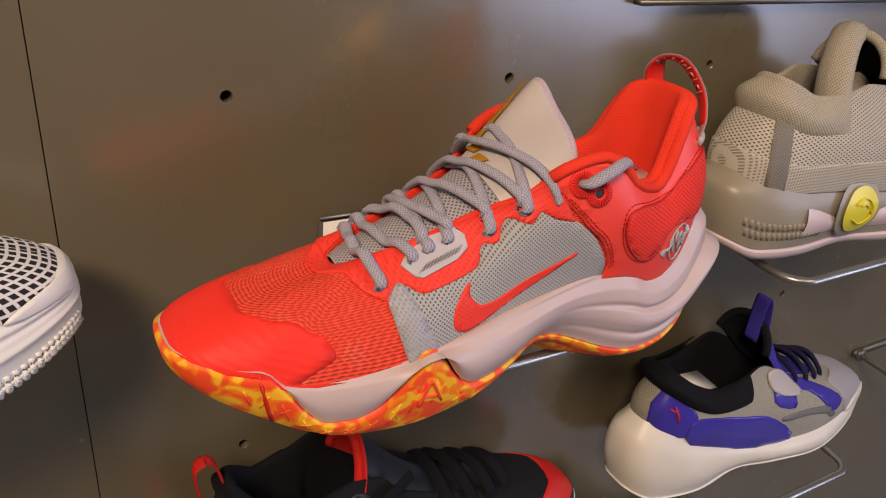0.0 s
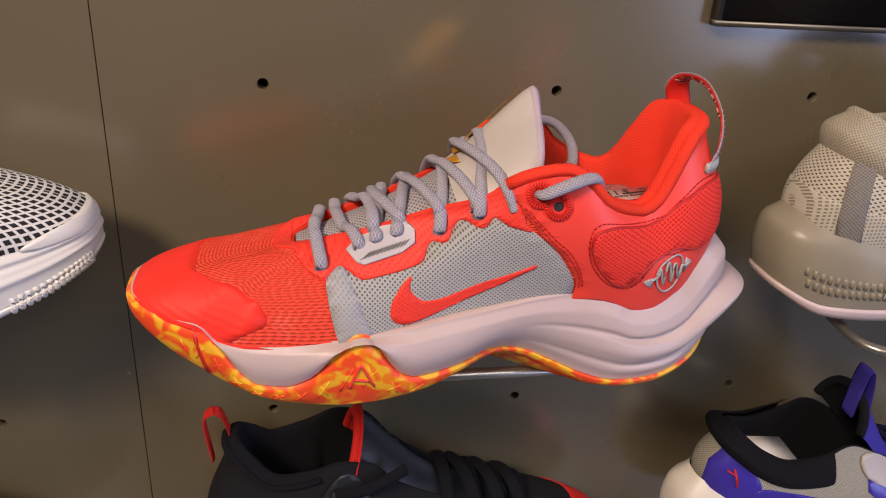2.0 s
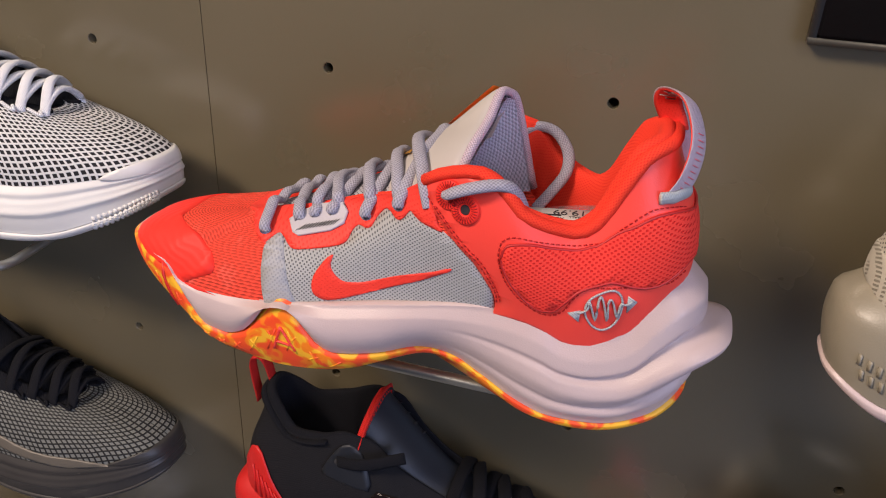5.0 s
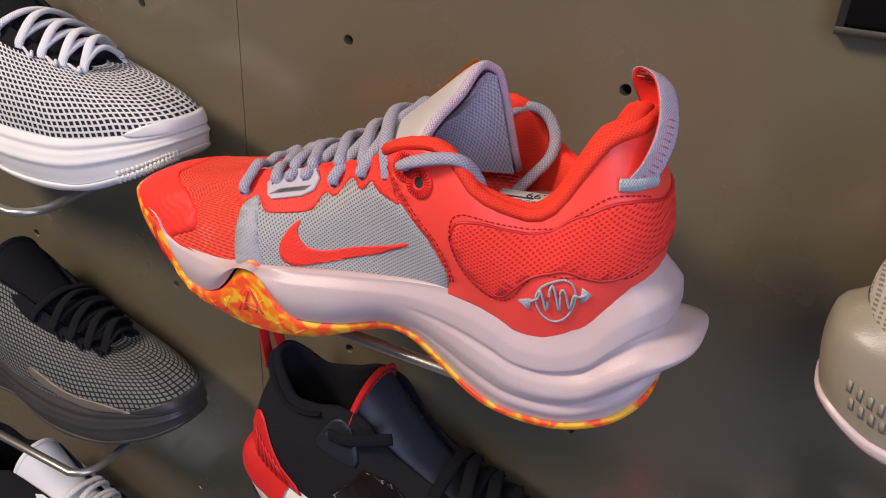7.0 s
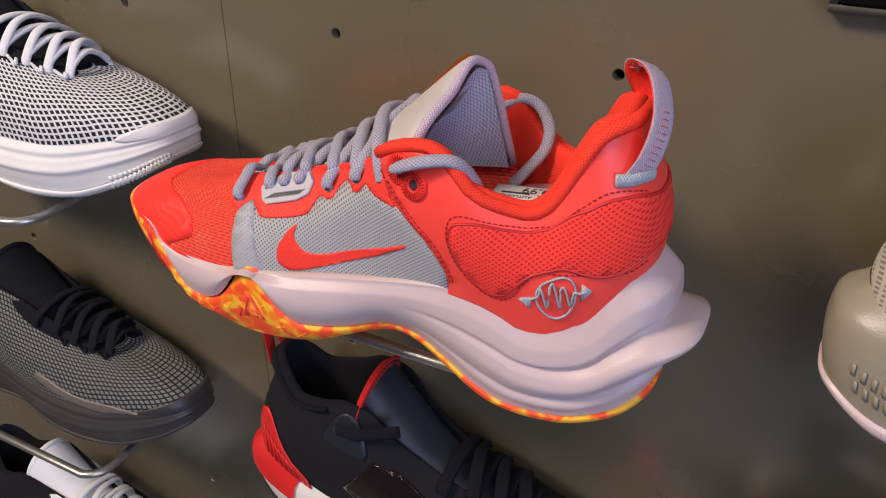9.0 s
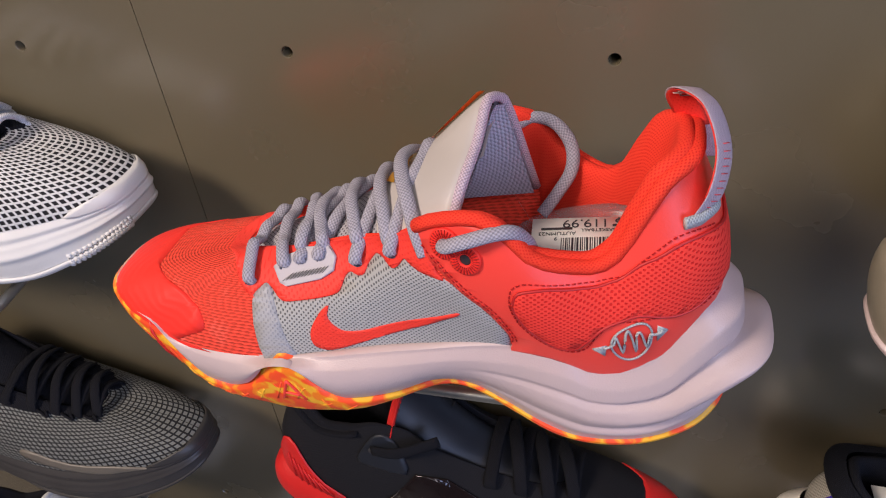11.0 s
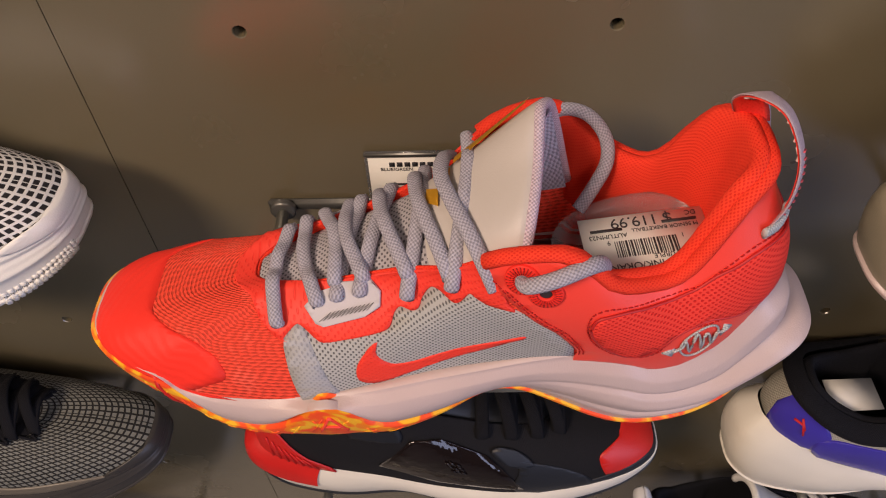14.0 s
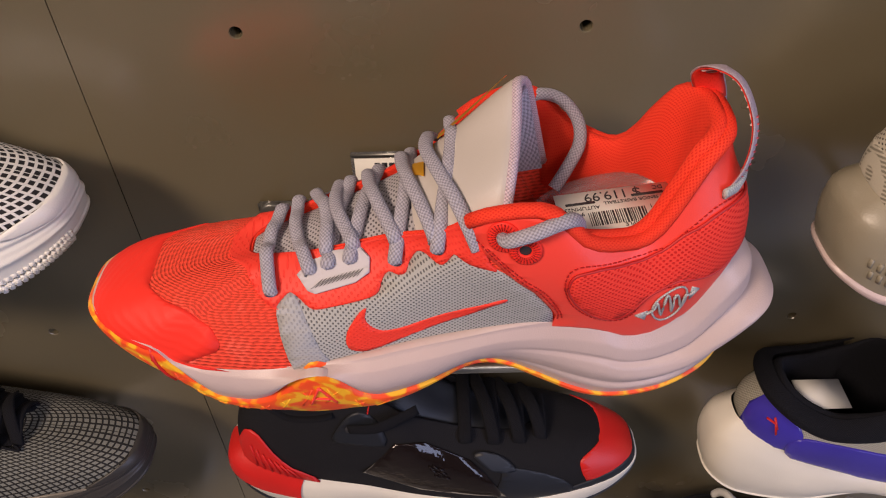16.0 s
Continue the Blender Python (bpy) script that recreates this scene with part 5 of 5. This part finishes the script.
low_band = on([(0.40, 0.0), (0.42, 0.20), (0.6, 0.24), (0.8, 0.25), (0.93, 0.24), (0.999, 0.24)])
low_band = low_band + [(-1 - p[0], p[1]) for p in low_band[::-1]] + [(-0.78 + 0.02 * k, 0.0) for k in range(1, 28)]
part("woven_band", patch(SAND, low_band, 0.0008), "sand_weave", sand, "pale woven lower band")
panel(SAND, sand, "heel_strip", "taupe_cloth", [(0.905, 0.0), (0.925, 0.35), (0.945, 0.70), (0.985, 0.70), (0.97, 0.35), (0.955, 0.0)], 0.0014, "grey-taupe ribbon strip at the heel", 1)


def collar_pad(u, v):
    """A plump pad round the heel's top."""
    w = -0.5 + 0.17 * (2 * u - 1)
    fat = 0.0075 * math.sin(math.pi * u) ** 0.6 * math.sin(math.pi * min(v * 1.02, 1)) ** 0.8
    return SAND.upper(w, 0.62 + 0.38 * v, fat)


part("collar_pad", grid(collar_pad, 40, 16), "sand_cloth", sand, "plump sand knit collar pad")


def ankle_roll(u, v):
    a, b = math.pi * (1.25 * u - 0.1), 2 * math.pi * v
    r = 0.0085
    c = np.array((0.185 + 0.035 * math.cos(a), 0.0 + 0.030 * math.cos(a + 0.4) * 0.6, 0.112 + 0.036 * math.sin(a)))
    return c + np.array((r * math.cos(b) * math.cos(a), r * math.sin(b) * 1.5, r * math.cos(b) * math.sin(a)))


part("ankle_collar", grid(ankle_roll, 40, 16), "sand_cloth", sand, "thick rolled sand knit ankle collar")
arch_tongue(SAND, sand, "sand_cloth", 0.180, 0.152, "padded sand tongue", 0.030)
cross_laces(SAND, sand, "sand_cloth", (0.08, 0.17, 0.27), 0.003, 0.6, 0.007, 0.86, "sand woven lace")


def badge_point(a, r, off):
    """On the midsole wall round the badge's middle."""
    s, v = 0.64 + r * math.cos(a) * 3.4, 0.62 + r * math.sin(a) * 27
    p = SAND.sole(on([(s, 0)])[0][0], v)
    return p + np.array((0, off, 0.0))


def badge(r, off, dome):
    return grid(lambda u, v: badge_point(2 * math.pi * u, r * v, off + dome * (1 - v * v)), 36, 6, True)


ringb = part("badge_mount", badge(0.0215, 0.0035, 0.001), "taupe_foam", sand, "taupe raised badge mount")
bdg = part("badge", badge(0.0165, 0.0055, 0.0012), "yellow_badge", sand, "bright yellow round badge")
for a0, a1, r in ((0.5, 3.4, 0.009), (3.4, 5.6, 0.009), (0.9, 2.6, 0.005)):
    arc = [badge_point(a0 + (a1 - a0) * k / 10, r, 0.0072) for k in range(11)]
    part("badge_relief", tube(arc, 0.0011, 0.0006, 6), "yellow_badge", bdg, "raised yellow abstract mark")


def swirl(u, v):
    s = 0.44 + 0.36 * u
    w = 0.20 + (0.16 + 0.36 * abs(math.cos(math.pi * (u - 0.06))) ** 1.5) * v
    return SAND.sole(on([(s, 0)])[0][0], w) + np.array((0, 0.0016 * (0.3 + math.sin(math.pi * v)), 0))


part("sole_swirl", grid(swirl, 30, 8), "pale_pink", sand, "pale pink moulded swirl on the midsole")
for k in range(16):
    s = 0.74 + 0.014 * k
    for j in range(2):
        c = [SAND.sole(on([(s + 0.006 * j, 0)])[0][0], 0.18 + 0.16 * j + 0.02 * q) + np.array((0, 0.0004, 0)) for q in (0, 3, 6)]
        part("sole_texture", tube(c, 0.0013, 0.0006, 6), "taupe_foam", sand)

# white and purple shoe
PURPLE = spec(length=0.303, heel_cup=0.291,
              mid_top=((0, 0.040), (0.03, 0.038), (0.09, 0.034), (0.15, 0.036), (0.19, 0.040), (0.23, 0.052), (0.26, 0.062), (0.285, 0.076), (0.303, 0.080)),
              out_top=((0, 0.024), (0.03, 0.012), (0.08, 0.005), (0.15, 0.012), (0.2, 0.010), (0.24, 0.004), (0.28, 0.006), (0.303, 0.016)),
              bottom=((0, 0.020), (0.03, 0.008), (0.07, 0.0), (0.14, 0.008), (0.18, 0.008), (0.22, 0.0), (0.28, 0.002), (0.303, 0.012)), flare=0.006,
              opening_z=((0.08, 0.070), (0.1, 0.076), (0.14, 0.092), (0.17, 0.108), (0.195, 0.118), (0.215, 0.108), (0.24, 0.102), (0.26, 0.108), (0.276, 0.118)),
              opening=(0.08, 0.276), opening_half=((0.08, 0.018), (0.1, 0.022), (0.14, 0.022), (0.18, 0.027), (0.24, 0.033), (0.276, 0.030)))
purple = build_shoe(PURPLE, "purple_white_sneaker", "white, stone and purple basketball shoe with black collar",
                    dict(midsole="cream_foam", outsole="cream_foam", upper="stone_cloth", lining="black_cloth"), right_facing(0.508, -0.050, -PZ - 0.002))
panel(PURPLE, purple, "side_film", "purple_film", [(0.48, 0.02), (0.56, 0.28), (0.68, 0.48), (0.79, 0.58), (0.87, 0.52), (0.905, 0.25), (0.88, 0.0), (0.7, 0.0)], 0.0016, "glossy purple side panel")
heel_p = smooth(on([(0.90, 0.10), (0.88, 0.40), (0.90, 0.66), (0.96, 0.72), (0.998, 0.70), (0.998, 0.05), (0.96, 0.0)]), 2)
part("heel_film", patch(PURPLE, heel_p, 0.0012), "purple_film", purple, "glossy purple heel panel")
for (s0, v0), (s1, v1) in (((0.945, 0.40), (0.965, 0.55)), ((0.955, 0.47), (0.975, 0.45)), ((0.955, 0.47), (0.940, 0.30))):
    part("heel_mark", tube([PURPLE.upper(*q, 0.0020) for q in on([(s0, v0), (s1, v1)])], 0.0011, 0.0006, 6), "red_rubber", purple, "small red abstract mark")
panel(PURPLE, purple, "lace_guard", "white_leather", [(0.36, 0.62), (0.36, 0.92), (0.44, 1.0), (0.53, 0.92), (0.53, 0.68), (0.45, 0.58)], 0.0022, "white perforated lace guard")
panel(PURPLE, purple, "front_film", "purple_film", [(0.20, 0.28), (0.21, 0.62), (0.27, 0.92), (0.44, 0.96), (0.55, 0.52), (0.46, 0.40), (0.40, 0.62), (0.31, 0.60), (0.28, 0.20)], 0.0014, "purple forefoot overlay")
panel(PURPLE, purple, "side_line", "grey_film_dark", [(0.26, 0.14), (0.29, 0.30), (0.40, 0.34), (0.52, 0.30), (0.52, 0.24), (0.40, 0.26), (0.31, 0.20), (0.29, 0.12)], 0.0013, "dark grey curved line")
toe_panel(PURPLE, purple, "toe_panel", "grey_film", [(0.20, 0.05), (0.18, 0.40), (0.14, 0.66), (0.06, 0.74), (0.02, 0.76)], 0.0010, 0, "pale grey toe panel")
panel(PURPLE, purple, "toe_guard", "cream_foam", [(0.02, 0.0), (0.03, 0.16), (0.12, 0.16), (0.16, 0.10), (0.17, 0.0)], 0.0024, "white rubber toe guard")


def collar_roll(u, v):
    w = -0.30 - 0.40 * u
    fat = 0.010 * math.sin(math.pi * (0.08 + 0.84 * u)) ** 0.5 * math.sin(math.pi * v) ** 0.7
    return PURPLE.upper(w, 0.68 + 0.32 * v, 0.0008 + fat) + np.array((0, 0, 0.004 * v))


part("collar_roll", grid(collar_roll, 50, 16), "black_cloth", purple, "thick padded black collar")
face = arch_tongue(PURPLE, purple, "purple_cloth", 0.182, 0.152, "purple padded tongue", 0.028, "black_cloth", "black tongue rim")
for a, b in (((0.84, 0.20), (0.93, 0.27)), ((0.88, 0.23), (0.84, 0.30)), ((0.88, 0.23), (0.80, 0.22)), ((0.90, 0.25), (0.92, 0.19))):
    part("tongue_mark", tube([face(a[0] + (b[0] - a[0]) * k / 4, a[1] + (b[1] - a[1]) * k / 4, 0.0012) for k in range(5)], 0.0010, 0.0006, 6), "red_rubber", purple, "small red abstract mark")
heel = [face(1.0, 0.5, -0.002) + np.array(p) for p in ((0.004, 0.006, -0.02), (0.003, 0.006, 0.012), (0.0, 0.006, 0.020), (-0.004, 0.006, 0.012), (-0.010, 0.006, -0.02))]
part("tongue_loop", tube(catmull(heel, 6), 0.007, 0.0009, 8, (1, 0, 0)), "purple_cloth", purple, "dark purple tongue pull loop")
cross_laces(PURPLE, purple, "navy_lace", (0.07, 0.14, 0.22, 0.31), 0.0022, 0.9, 0.007, 0.88, "navy speckled round lace")
tag2 = tagged(part("price_label", box(-0.020, 0.020, -0.011, 0.011, 0, 0.0004), "paper", None), "white price label lying inside the shoe collar", "label")
tag2.matrix_world = pose(0.268, -0.055, Z0 - PZ + 0.098, 10, 14, 10)

# shoe on the shelf below: only its pull tab and dark collar show
BOTTOM = spec()
bottom = build_shoe(BOTTOM, "black_white_sneaker", "black and white shoe with a white pull tab",
                    dict(midsole="white_foam", outsole="white_foam", upper="black_knit", lining="black_cloth"), right_facing(0.44, -0.055, -2 * PZ + 0.02))
arch_tongue(BOTTOM, bottom, "white_foam", 0.190, 0.150, "white padded tongue")
cross_laces(BOTTOM, bottom, "white_lace", (0.08, 0.18, 0.29), 0.003, 0.6, 0.007, 0.86, "white woven lace")
heel_loop(BOTTOM, bottom, "white_lace", 0.022, 0.006, "white ribbon heel pull loop", 0.006)
